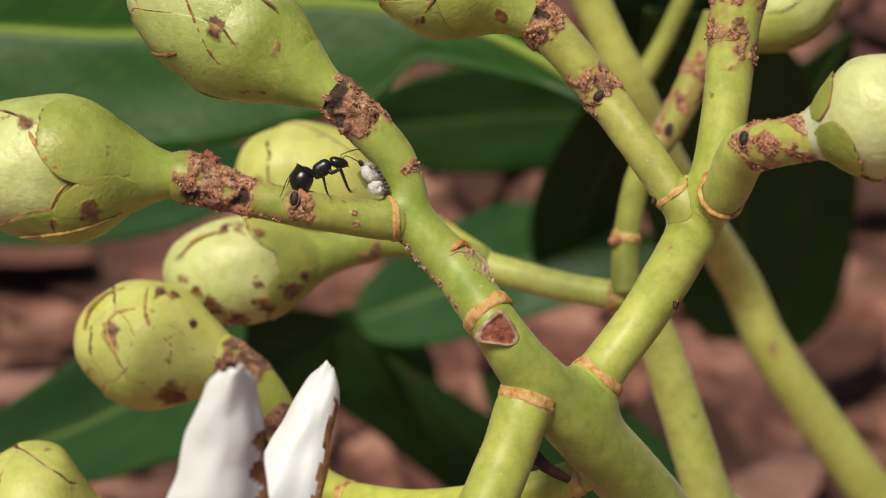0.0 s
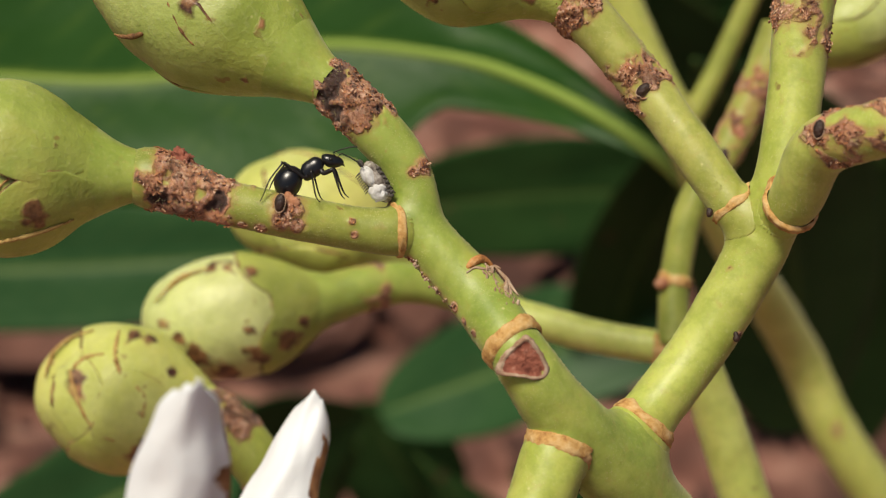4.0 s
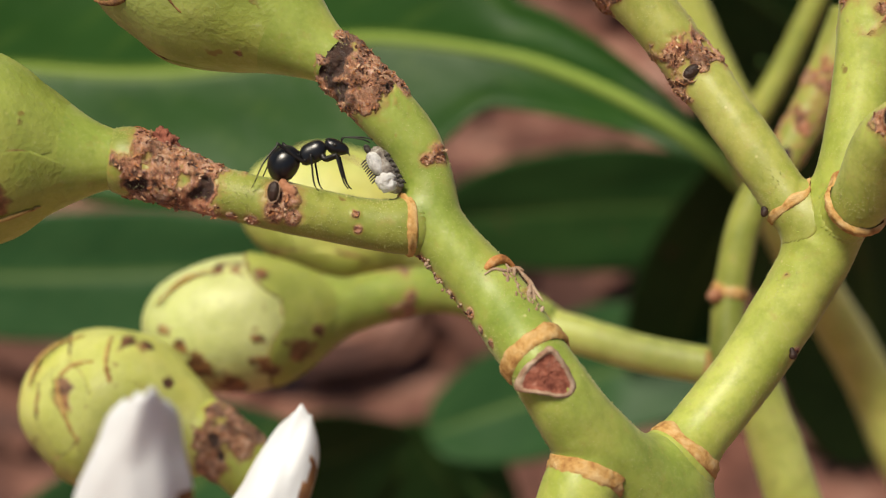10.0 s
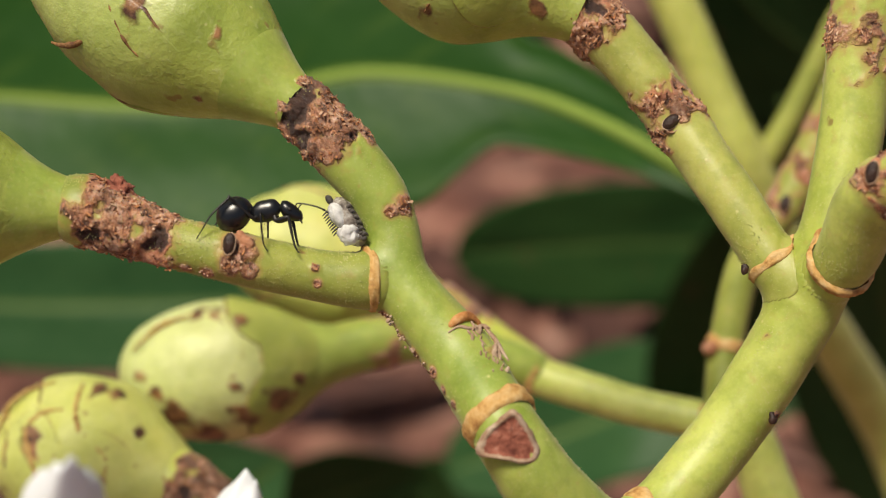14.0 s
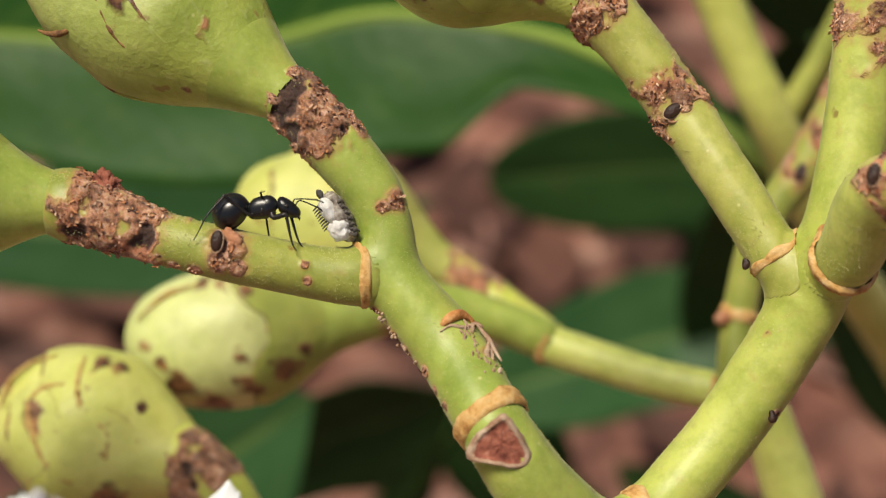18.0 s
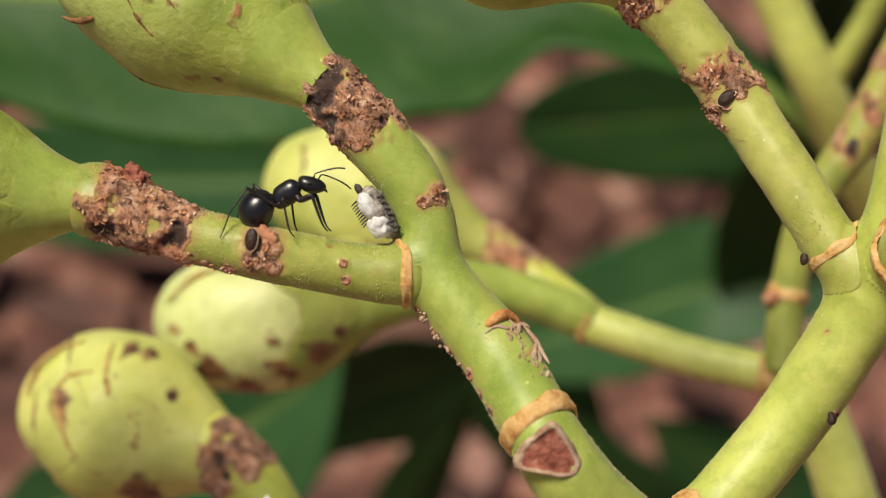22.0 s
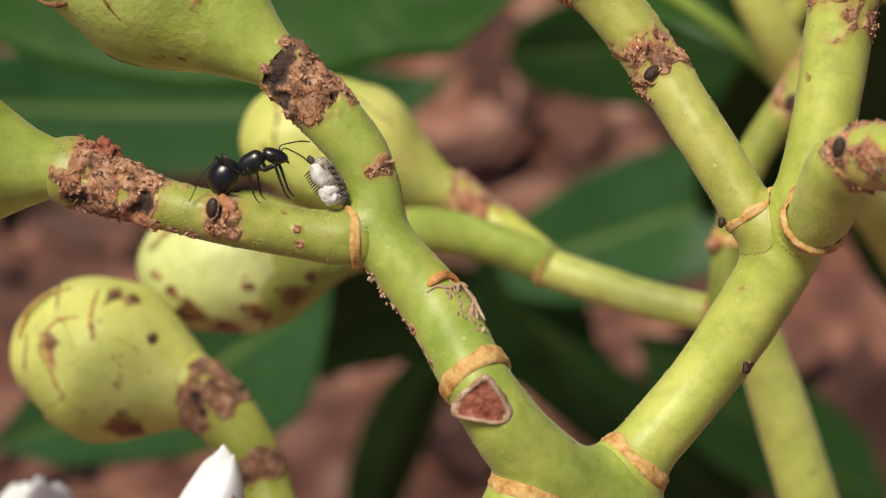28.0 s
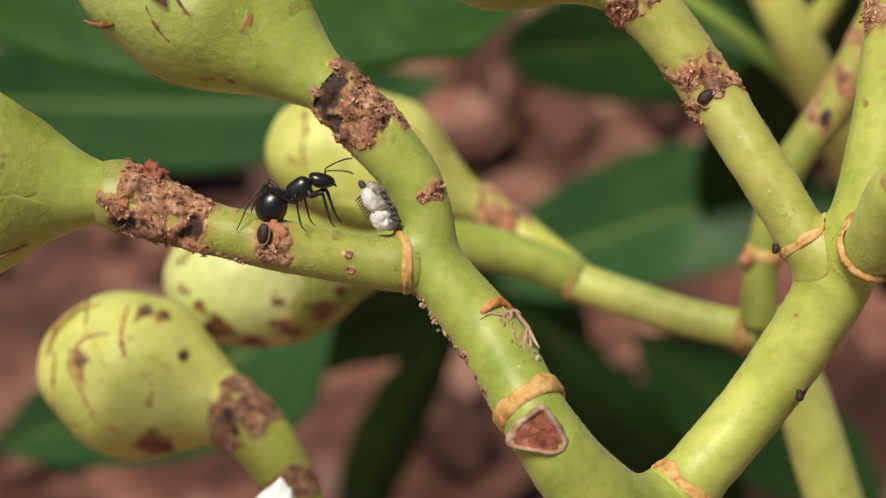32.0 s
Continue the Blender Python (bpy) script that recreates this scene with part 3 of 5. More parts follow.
def seam(parent, points, r=0.12, mat=None, name="seam", label="", seed=0.0, proud=0.02):
    """A thin raised or cracked line of points (x, z) drawn over the near side of a stalk or bud."""
    line = spline([(x, 0.0, z, 0.0) for x, z in points], 0.3)
    n = len(line)
    rows = [(x, front_y(parent, x, z) - proud, z, r * (0.35 + 0.65 * math.sin(math.pi * (i + 0.6) / (n + 0.2))) * (1 + 0.5 * noise.noise(Vector((i * 0.4, seed, 1))))) for i, (x, _, z, _) in enumerate(line)]
    v, f, _ = tube_mesh(rows, 0.15, 7, 0.8, seed=seed)
    return part(name, v, f, mat or SEAM, parent, label)


def on_surface(name, parent, at, normal, up, outline, mats, label="", depth=0.12, n=28, bulge=0.0, seed=0.0):
    """A raised patch with a rim, laid on a stalk: outline(angle) gives its radius; the first material is the inside, the second the rim."""
    at, nm, up = (np.array(k, float) for k in (at, normal, up))
    nm /= np.linalg.norm(nm)
    up = up - nm * (up @ nm)
    up /= np.linalg.norm(up)
    rt = np.cross(up, nm)
    verts, faces, idx = [], [], []
    rows = [(0.0, -0.3), (0.3, -0.35), (0.58, -0.3), (0.82, 0.0), (0.9, 0.8), (0.96, 1.0), (1.03, 0.3), (1.08, -1.6)]
    for i, (k, h) in enumerate(rows):
        for j in range(n):
            a = 2 * math.pi * j / n
            r = outline(a) * k * (1 + 0.08 * noise.noise(Vector((math.cos(a) * 3, math.sin(a) * 3, seed))) + 0.05 * noise.noise(Vector((math.cos(a) * 9, math.sin(a) * 9, seed + i * 0.4))))
            x, y = r * math.cos(a), r * math.sin(a)
            jag = (0.9 if i < 3 else 0.45) * fbm((x * 3 + seed, y * 3, i * 0.3), 1.0, 3)
            verts.append(at + rt * x + up * y + nm * (depth * (h + jag) - bulge * x * x))
    for i in range(len(rows) - 1):
        for j in range(n):
            faces.append((i * n + j, i * n + (j + 1) % n, (i + 1) * n + (j + 1) % n, (i + 1) * n + j))
            idx.append(0 if i < 3 else 1)
    return part(name, verts, faces, mats, parent, label, mat_idx=idx)


def leaf(name, parent, rib, half, side, label="", mat=LEAF, fold=0.25, tip_share=0.5, wave=0.04, seed=0.0, waist=0.0):
    """A leathery leaf along a midrib of rows (x, y, z); side: the direction of its blade; half: its half width in millimetres."""
    rows = [(*p, 0.0) for p in rib]
    line = spline(rows, 2.0)[:, :3]
    n = len(line)
    t, _, _ = frames(line)
    side = np.array(side, float)
    share = np.linspace(0, 1, n)
    m = 12
    verts, vein, faces = [], [], []
    for i in range(n):
        b = side - t[i] * (side @ t[i])
        b /= np.linalg.norm(b)
        nrm = np.cross(t[i], b)
        x = share[i]
        w = half * (math.sin(math.pi * min(1.0, x / (2 * tip_share)) * 1.0) if x < tip_share else math.sqrt(max(0.0, 1 - ((x - tip_share) / (1 - tip_share)) ** 2.4)))
        if waist:
            k = min(1.0, max(0.0, (x - waist + 0.04) / 0.07))
            w *= 0.48 + 0.52 * k * k * (3 - 2 * k)
        for j in range(-m, m + 1):
            y = j / m
            q = line[i] + b * (w * y) + nrm * (-fold * w * abs(y) + wave * half * noise.noise(Vector((x * 4, y * 2, seed))))
            verts.append(q)
            ph = (x * 16 + abs(y) * 2.2) % 1.0
            vein.append(max(0.0, 1 - abs(y) / 0.05) + 0.16 * max(0.0, 1 - abs(ph - 0.5) / 0.09))
    k = 2 * m + 1
    faces = [(i * k + j, i * k + j + 1, (i + 1) * k + j + 1, (i + 1) * k + j) for i in range(n - 1) for j in range(k - 1)]
    # the underside, a little lower, closed at the rim
    top = len(verts)
    low = []
    for i in range(n):
        b = side - t[i] * (side @ t[i])
        nrm = np.cross(t[i], b / np.linalg.norm(b))
        low += [verts[i * k + j] - nrm * 0.35 for j in range(k)]
    verts += low
    vein += vein[:top]
    faces += [(top + d, top + c, top + b2, top + a) for a, b2, c, d in faces]
    rim = [i * k for i in range(n)] + [(n - 1) * k + j for j in range(1, k)] + [i * k + k - 1 for i in range(n - 2, -1, -1)]
    faces += [(rim[i], rim[i + 1], rim[i + 1] + top, rim[i] + top) for i in range(len(rim) - 1)]
    ob = part(name, verts, faces, mat, parent, label, attrs={"vein": vein})
    r = np.interp(share, [0, 0.08, 0.7, 1], [1.5, 1.1, 0.6, 0.12] if mat is LEAF else [0.35, 0.6, 0.45, 0.1])
    v, f, _ = tube_mesh(np.column_stack([line, r * half / 18]), 4.0, 10, 0, (), seed)
    part("midrib", v, f, RIBS if mat is LEAF else RIBS_DARK, ob, attrs={"vein": [0] * len(v)})
    return ob


# ---- ground: one sheet to the horizon, rough and littered near the shrub ----
def ground():
    xs = np.concatenate([[-400, -40, -8, -3], np.linspace(-1.4, 1.4, 71), [3, 8, 40, 400]])
    ys = np.concatenate([[-400, -40, -8, -2], np.linspace(-0.6, 2.4, 76), [4, 9, 40, 400]])
    verts = []
    for y in ys:
        for x in xs:
            near = 1.0 if abs(x) < 1.5 and -0.7 < y < 2.5 else 0.0
            z = 0.012 * near * fbm((x, y, 0), 9.0, 4)
            verts.append((x, y, z))
    n = len(xs)
    faces = [(j * n + i, j * n + i + 1, (j + 1) * n + i + 1, (j + 1) * n + i) for j in range(len(ys) - 1) for i in range(n - 1)]
    ob = new("ground", mesh_from("ground", verts, faces, SOIL))
    return tagged(ob, "red-brown bare soil strewn with dry leaf litter", "ground", kind="structure")


def litter(rng):
    """Dry curled leaves and chips lying on the soil, too many to count."""
    verts, faces, mats = [], [], []
    for k in range(2600):
        x, y = rng.uniform(-0.7, 0.7), rng.uniform(0.2, 1.7)
        size = rng.choice([0.005, 0.008, 0.012, 0.02, 0.03]) * rng.uniform(0.7, 1.3)
        turn, tilt, lift = rng.uniform(0, 6.28), rng.uniform(-0.4, 0.4), rng.uniform(0.004, 0.014)
        wide, curl = rng.uniform(0.3, 0.55), rng.uniform(0.1, 0.5)
        base = len(verts)
        rot = Matrix.Rotation(turn, 3, "Z") @ Matrix.Rotation(tilt, 3, "X")
        for i in range(6):
            s = i / 5
            w = wide * math.sin(math.pi * (0.08 + 0.88 * s))
            for j in (-1, 0, 1):
                p = rot @ Vector(((s - 0.5) * size * 2, j * w * size, curl * size * (abs(j) * w + (s - 0.5) ** 2)))
                verts.append((p.x + x, p.y + y, p.z + lift))
        for i in range(5):
            for j in range(2):
                a = base + i * 3 + j
                faces.append((a, a + 1, a + 4, a + 3))
        mats += [rng.choice([0, 0, 1, 1, 2])] * 10
    ob = new("leaf_litter", mesh_from("leaf_litter", verts, faces, LITTER, mats))
    return tagged(ob, "dry brown and pinkish leaf litter scattered on soil", "leaf litter", kind="stuff")


ground()
litter(random.Random(4))

# ---- the shrub: stalks, buds, leaves ----
S1 = [(19.5, 1.0, -20.7, 3.46), (13.0, -1.5, -16.3, 2.99), (10.9, -2.6, -12.2, 2.66), (6.6, 1.5, -6.6, 2.47), (2.4, 2.6, -1.1, 2.42), (1.3, 3.2, 3.4, 2.25), (-0.1, 3.2, 6.4, 2.35), (-3.2, 3.2, 9.9, 2.45), (-6.1, 3.3, 12.8, 2.34), (-9.2, 3.3, 15.0, 3.27), (-10.1, 3.3, 16.4, 4.16)]
S2 = [(2.0, 2.4, -1.0, 2.14), (-0.3, 2.0, -1.0, 2.23), (-4.6, 1.4, -0.5, 2.03), (-10.1, 0.2, 0.6, 2.06), (-14.6, 0.0, 1.6, 2.02), (-18.8, 0.2, 2.9, 2.29), (-22.7, 0.2, 4.2, 2.8), (-27.1, 0.2, 5.0, 3.62), (-29.4, 0.2, 5.1, 5.84)]
S2BUD = [(-26.7, 0.2, 4.9, 4.3), (-37.0, 0.2, 5.3, 7.82), (-47.9, 0.0, 6.0, 3.67)]
R = [(19.7, 3.0, -20.4, 3.17), (22.9, 6.0, -19.6, 2.56), (28.5, 7.3, -12.8, 2.73), (32.8, 6.8, -5.8, 2.86), (35.3, 6.3, -1.0, 3.05)]
RA = [(34.2, 6.5, -1.3, 2.38), (32.1, 6.8, 1.0, 2.15), (28.9, 8.2, 6.1, 2.2), (24.3, 10.3, 12.9, 2.3), (20.4, 11.0, 18.0, 2.45), (17.4, 11.2, 20.9, 2.6)]
RABUD = [(16.4, 11.2, 21.5, 2.5), (7.1, 11.6, 25.4, 6.19), (-2.1, 11.6, 27.8, 2.3)]
RB = [(35.5, 6.0, -0.8, 2.61), (36.7, 6.0, 4.0, 2.65), (38.1, 6.5, 11.7, 2.62), (39.0, 7.0, 19.3, 2.85), (40.2, 7.5, 27.0, 3.52), (41.0, 8.0, 31.4, 4.81)]
RC = [(35.5, 6.0, -0.3, 2.61), (37.1, 2.0, 1.7, 2.9), (38.4, -3.0, 6.1, 2.7), (42.0, -9.0, 7.4, 2.51), (45.8, -11.0, 8.4, 2.81)]
RCBUD = [(44.6, -11.0, 8.0, 2.37), (50.6, -13.0, 10.0, 6.46), (57.4, -14.0, 11.9, 2.63)]
S4 = [(16.6, 0.0, -16.8, 2.81), (14.4, -0.8, -20.8, 2.93), (12.3, -2.0, -26.4, 3.04), (8.6, -4.0, -34.1, 3.08), (5.1, -6.0, -40.4, 3.21)]
S6 = [(33.3, 56.0, -14.6, 1.97), (33.8, 57.0, -6.9, 1.86), (35.8, 57.0, 1.8, 1.92), (40.4, 57.0, 9.2, 2.17), (43.9, 57.0, 16.0, 2.29), (47.0, 57.0, 23.5, 2.48)]
S6LOW = [(35.2, 57.0, -13.2, 2.44), (39.7, 60.0, -25.0, 3.0), (43.6, 62.0, -36.5, 3.2), (47.2, 64.0, -46.8, 3.5), (53.1, 66.0, -58.9, 4.04)]
S7 = [(33.4, 57.0, -15.2, 2.28), (25.4, 59.0, -13.9, 2.37), (20.1, 60.0, -12.5, 2.42), (13.8, 61.5, -10.7, 2.38)]
S7LO = [(14.1, 61.5, -10.5, 2.2), (8.0, 61.0, -8.2, 2.3), (2.0, 60.0, -6.9, 2.5), (-3.0, 58.6, -7.3, 2.75), (-9.0, 57.2, -8.9, 3.1)]
MBUD = [(-7.0, 57.4, -8.4, 2.9), (-19.6, 56.0, -10.6, 7.5), (-30.2, 55.0, -11.0, 2.76)]
BST = [(-26.5, 43.6, -20.0, 2.6), (-21.9, 41.6, -21.2, 3.6), (-17.3, 39.5, -24.3, 3.15), (-14.1, 38.5, -28.6, 2.7), (-12.4, 37.0, -32.2, 2.4), (-9.8, 33.5, -35.5, 2.2), (-5.4, 28.5, -37.0, 1.93)]
BLOW = [(-5.1, 28.0, -37.0, 1.93), (3.7, 20.0, -36.6, 1.98), (13.4, 14.0, -34.4, 2.05), (21.3, 12.0, -32.0, 2.1), (25.0, 11.5, -30.0, 1.9)]
S8 = [(56.5, 140.0, -3.3, 4.09), (66.8, 148.0, -20.5, 4.83), (74.7, 153.0, -35.0, 5.07), (86.2, 158.0, -51.1, 5.43), (103.7, 165.0, -75.0, 6.01)]
CBUD = [(-35.5, 30.0, -38.1, 3.18), (-43.5, 28.0, -36.1, 9.09), (-52.1, 26.0, -33.4, 3.11)]
ANT_ROWS = [(0.0, -7.85, 4.65, 19.0), (3.0, -8.05, 4.61, 19.1), (7.0, -7.57, 5.1, 22.0), (9.0, -7.74, 4.83, 5.7), (11.0, -8.13, 4.76, 20.8), (12.0, -8.46, 5.11, 22.2), (13.0, -8.76, 4.69, 11.8), (16.0, -7.42, 3.63, -14.0), (17.0, -7.86, 4.07, -3.1), (18.0, -7.8, 4.09, -0.9), (19.0, -8.01, 4.11, 2.2), (20.0, -8.0, 4.31, 1.4), (21.0, -8.86, 4.95, 26.9), (22.0, -8.62, 4.79, 19.6), (23.0, -8.74, 4.62, 16.2), (24.0, -8.68, 4.65, 21.3), (25.0, -8.73, 4.75, 23.7), (28.0, -8.07, 4.97, 16.9), (29.0, -7.74, 5.15, 22.4), (30.0, -7.52, 5.18, 24.4), (31.0, -7.89, 5.09, 24.9), (32.0, -8.35, 4.81, 23.0)]

shrub = thing("shrub", from_world((0.055, 0.30, 0.0)), "shrub with thick yellow-green flower stalks, fat buds and leathery leaves", "shrub")

S4[0] = (16.2, 0.3, -18.4, 1.3)
S1[3] = (6.9, 1.5, -6.5, 2.72)
FRONT = [(62, 190, -260, 6.5), (54, 95, -135, 5.2), (40.5, 30, -53, 4.5), (33.6, 20, -40.5, 4.3), (27.4, 12.5, -32.2, 4.1), (22.4, 6.5, -26.3, 3.9), (17.9, 2.0, -21.4, 3.6), (14.0, -1.2, -16.9, 3.1), (10.8, -2.5, -12.2, 2.72)] + S1[3:-2] + [(-8.0, 3.6, 14.1, 1.9), (-9.4, 3.9, 15.2, 1.2)]
LEFT_LINE = [(1.0, 3.2, -0.9, 1.6)] + S2[1:-2] + [(-24.6, 0.2, 4.6, 2.1), (-26.2, 0.2, 4.9, 1.4)]
RIGHT_LINE = [(20.6, 6.0, -23.0, 1.3)] + R[1:-1] + [(35.0, 6.4, -1.2, 2.95)] + RB[1:-1]
UP_LINE = RA + [(14.8, 11.4, 22.7, 2.0)]
OUT_LINE = [(35.5, 6.0, -0.3, 2.1), (37.1, 2.0, 1.7, 2.5)] + RC[2:]
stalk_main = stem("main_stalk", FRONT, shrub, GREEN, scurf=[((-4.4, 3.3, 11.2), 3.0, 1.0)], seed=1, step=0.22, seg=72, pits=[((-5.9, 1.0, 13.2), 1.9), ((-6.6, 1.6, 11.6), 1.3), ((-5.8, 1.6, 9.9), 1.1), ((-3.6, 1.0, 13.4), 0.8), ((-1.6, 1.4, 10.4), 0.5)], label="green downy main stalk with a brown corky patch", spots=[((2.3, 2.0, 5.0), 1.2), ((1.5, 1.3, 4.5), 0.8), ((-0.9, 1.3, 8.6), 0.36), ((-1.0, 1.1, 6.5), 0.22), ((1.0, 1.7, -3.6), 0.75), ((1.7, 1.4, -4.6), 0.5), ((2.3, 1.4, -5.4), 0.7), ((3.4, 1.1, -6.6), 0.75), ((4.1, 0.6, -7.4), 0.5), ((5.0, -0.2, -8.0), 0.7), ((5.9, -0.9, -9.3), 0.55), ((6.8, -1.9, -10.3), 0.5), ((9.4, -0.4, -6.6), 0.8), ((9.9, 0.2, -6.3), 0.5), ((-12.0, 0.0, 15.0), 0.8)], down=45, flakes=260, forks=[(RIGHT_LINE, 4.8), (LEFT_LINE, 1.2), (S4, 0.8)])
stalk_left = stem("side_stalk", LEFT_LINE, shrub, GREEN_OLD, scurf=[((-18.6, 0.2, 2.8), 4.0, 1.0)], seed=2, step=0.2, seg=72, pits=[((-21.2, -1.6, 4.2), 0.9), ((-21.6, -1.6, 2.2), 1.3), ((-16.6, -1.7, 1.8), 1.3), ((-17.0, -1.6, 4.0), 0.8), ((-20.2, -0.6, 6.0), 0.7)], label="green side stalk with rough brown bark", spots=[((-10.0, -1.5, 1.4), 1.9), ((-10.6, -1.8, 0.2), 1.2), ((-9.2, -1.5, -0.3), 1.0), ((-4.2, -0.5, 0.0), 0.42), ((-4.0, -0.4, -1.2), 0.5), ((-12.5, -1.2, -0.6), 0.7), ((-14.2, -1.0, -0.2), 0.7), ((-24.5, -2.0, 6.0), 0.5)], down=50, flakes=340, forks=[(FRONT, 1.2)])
stalk_right = stem("right_stalk", RIGHT_LINE, shrub, GREEN_LIGHT, scurf=[((39.0, 7.0, 19.0), 3.0, 0.5), ((39.9, 7.4, 25.5), 4.5, 0.6)], seed=3, step=0.35, seg=52, down=45, flakes=170, spots=[((32.2, 5.6, -11.2), 0.8), ((31.3, 4.6, -4.8), 0.35), ((36.8, 4.1, -1.0), 0.6), ((37.5, 4.4, -1.2), 0.5)], forks=[(FRONT, 4.8), (UP_LINE, 1.2), (OUT_LINE, 1.2)])
stalk_up = stem("upper_stalk", UP_LINE, shrub, GREEN_UP, scurf=[((24.0, 10.4, 13.9), 2.7, 0.75), ((17.2, 11.2, 21.2), 2.1, 1.0)], seed=4, step=0.2, seg=64, rough=0.12, down=40, flakes=200, pits=[((17.6, 8.7, 22.0), 1.1)], forks=[(RIGHT_LINE, 1.2)])
stalk_out = stem("outer_stalk", OUT_LINE, shrub, GREEN_LIGHT, scurf=[((41.0, -8.0, 7.2), 4.5, 0.62)], seed=6, step=0.35, seg=40, down=45, flakes=260, forks=[(RIGHT_LINE, 1.2)])
stalk_low = stem("lower_stalk", S4, shrub, GREEN_LIGHT, seed=7, step=0.4, seg=40, down=35, forks=[(FRONT, 0.8)])
back_up = stem("back_stalk", S6, shrub, GREEN_OLD, scurf=[((42.0, 57, 13.0), 6.0, 0.55)], seed=8, seg=24)
stem("back_stalk", S6LOW + [(60, 100, -140, 4.6), (60, 150, -215, 4.8)], shrub, GREEN_LIT, seed=9, seg=24)
back_side = stem("back_side_stalk", [(x, y, z, r * 0.87) for x, y, z, r in S7], shrub, GREEN_LIT, seed=10, seg=24, down=15)
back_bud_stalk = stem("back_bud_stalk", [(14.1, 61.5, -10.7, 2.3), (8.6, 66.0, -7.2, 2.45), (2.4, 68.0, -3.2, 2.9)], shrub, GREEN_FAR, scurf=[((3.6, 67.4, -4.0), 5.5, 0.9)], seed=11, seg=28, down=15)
stem("middle_bud_stalk", S7LO, shrub, GREEN, seed=12, seg=32, scurf=[((-3.0, 58, -7.8), 1.6, 0.5)], down=15)
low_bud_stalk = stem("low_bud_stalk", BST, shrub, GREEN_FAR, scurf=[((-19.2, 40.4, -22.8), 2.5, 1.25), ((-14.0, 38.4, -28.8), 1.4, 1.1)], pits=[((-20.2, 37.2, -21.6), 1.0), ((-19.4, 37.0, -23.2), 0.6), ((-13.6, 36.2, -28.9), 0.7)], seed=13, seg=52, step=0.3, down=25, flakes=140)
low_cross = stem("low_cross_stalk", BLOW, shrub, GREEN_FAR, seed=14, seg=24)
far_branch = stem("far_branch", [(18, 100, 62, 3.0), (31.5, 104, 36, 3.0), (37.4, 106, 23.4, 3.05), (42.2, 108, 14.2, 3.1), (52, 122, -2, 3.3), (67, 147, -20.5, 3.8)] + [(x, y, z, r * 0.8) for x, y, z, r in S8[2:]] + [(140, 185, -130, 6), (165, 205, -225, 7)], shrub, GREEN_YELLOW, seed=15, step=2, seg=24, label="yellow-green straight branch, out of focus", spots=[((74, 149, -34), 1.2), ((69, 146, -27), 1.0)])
far_twig = stem("far_twig", [(42.4, 108, 14.0, 1.9), (45.6, 107, 19, 1.7), (48.6, 106, 25, 1.6), (53, 104, 35, 1.5)], shrub, GREEN_OLD, seed=16, step=2, seg=20)

RINGS = [
    ("node_ring", stalk_left, S2[0], S2[1], 0.85, 2.08, 0.4), ("node_ring", stalk_right, R[1], R[2], 0.02, 2.55, 1.0),
    ("node_ring", stalk_up, RA[1], RA[2], 0.0, 2.15, 0.42), ("node_ring", stalk_out, RC[0], RC[1], 0.75, 2.75, 0.42),
    ("node_ring", stalk_low, S4[1], S4[2], 0.0, 2.95, 1.0), ("node_ring", back_side, S7[3], S7[2], 0.0, 2.15, 0.5),
    ("node_ring", back_side, S7[0], S7[1], 0.15, 2.05, 1.0), ("node_ring", back_up, S6[1], S6[2], 0.0, 1.95, 0.7),
    ("node_ring", low_cross, BLOW[3], BLOW[2], 0.0, 2.2, 0.9), ("node_ring", low_bud_stalk, BST[6], BST[5], 0.0, 1.95, 0.9),
    ("node_ring", stalk_main, (10.2, -2.1, -11.2), (8.6, -0.6, -9.3), 0.0, 2.78, 1.0),
]
for k, (nm, who, a, b, s, r, w) in enumerate(RINGS):
    a, b = np.array(a[:3]), np.array(b[:3])
    own, forks = {stalk_left: (LEFT_LINE, [(FRONT, 1.2)]), stalk_right: (RIGHT_LINE, [(FRONT, 4.8)]), stalk_up: (UP_LINE, [(RIGHT_LINE, 1.2)]), stalk_out: (OUT_LINE, [(RIGHT_LINE, 1.2)]), stalk_low: (S4, [(FRONT, 0.8)])}.get(who, (None, ()))
    ring(nm, a + (b - a) * s, b - a, r, w * 1.15 + 0.3, who, seed=k * 3.1, own=own, forks=forks)


def ball(c, axes, seed, amp=0.12, n=18):
    verts, faces = [], []
    c = np.array(c, float)
    ax = np.array(axes, float)
    for i in range(n + 1):
        th = math.pi * i / n
        for j in range(n * 2):
            ph = 2 * math.pi * j / (n * 2)
            d = math.sin(th) * math.cos(ph) * ax[0] + math.sin(th) * math.sin(ph) * ax[1] + math.cos(th) * ax[2]
            q = c + d
            verts.append(c + d * (1 + amp * fbm(q + seed, 1.4, 4)))
    m = n * 2
    faces = [(i * m + j, i * m + (j + 1) % m, (i + 1) * m + (j + 1) % m, (i + 1) * m + j) for i in range(n) for j in range(m)]
    return verts, faces


def wedge(a):
    """A triangle with rounded corners, point up."""
    third = 2 * math.pi / 3
    side = 1.05 / math.cos(((a + math.pi / 6 + math.pi) % third) - third / 2)
    return 1.0 / (1.0 / side ** 6 + 1.0 / 1.7 ** 6) ** (1 / 6) * 1.18


def oval(a):
    return 0.85 / math.sqrt((math.cos(a) / 0.62) ** 2 + math.sin(a) ** 2) * 0.62 * 1.35


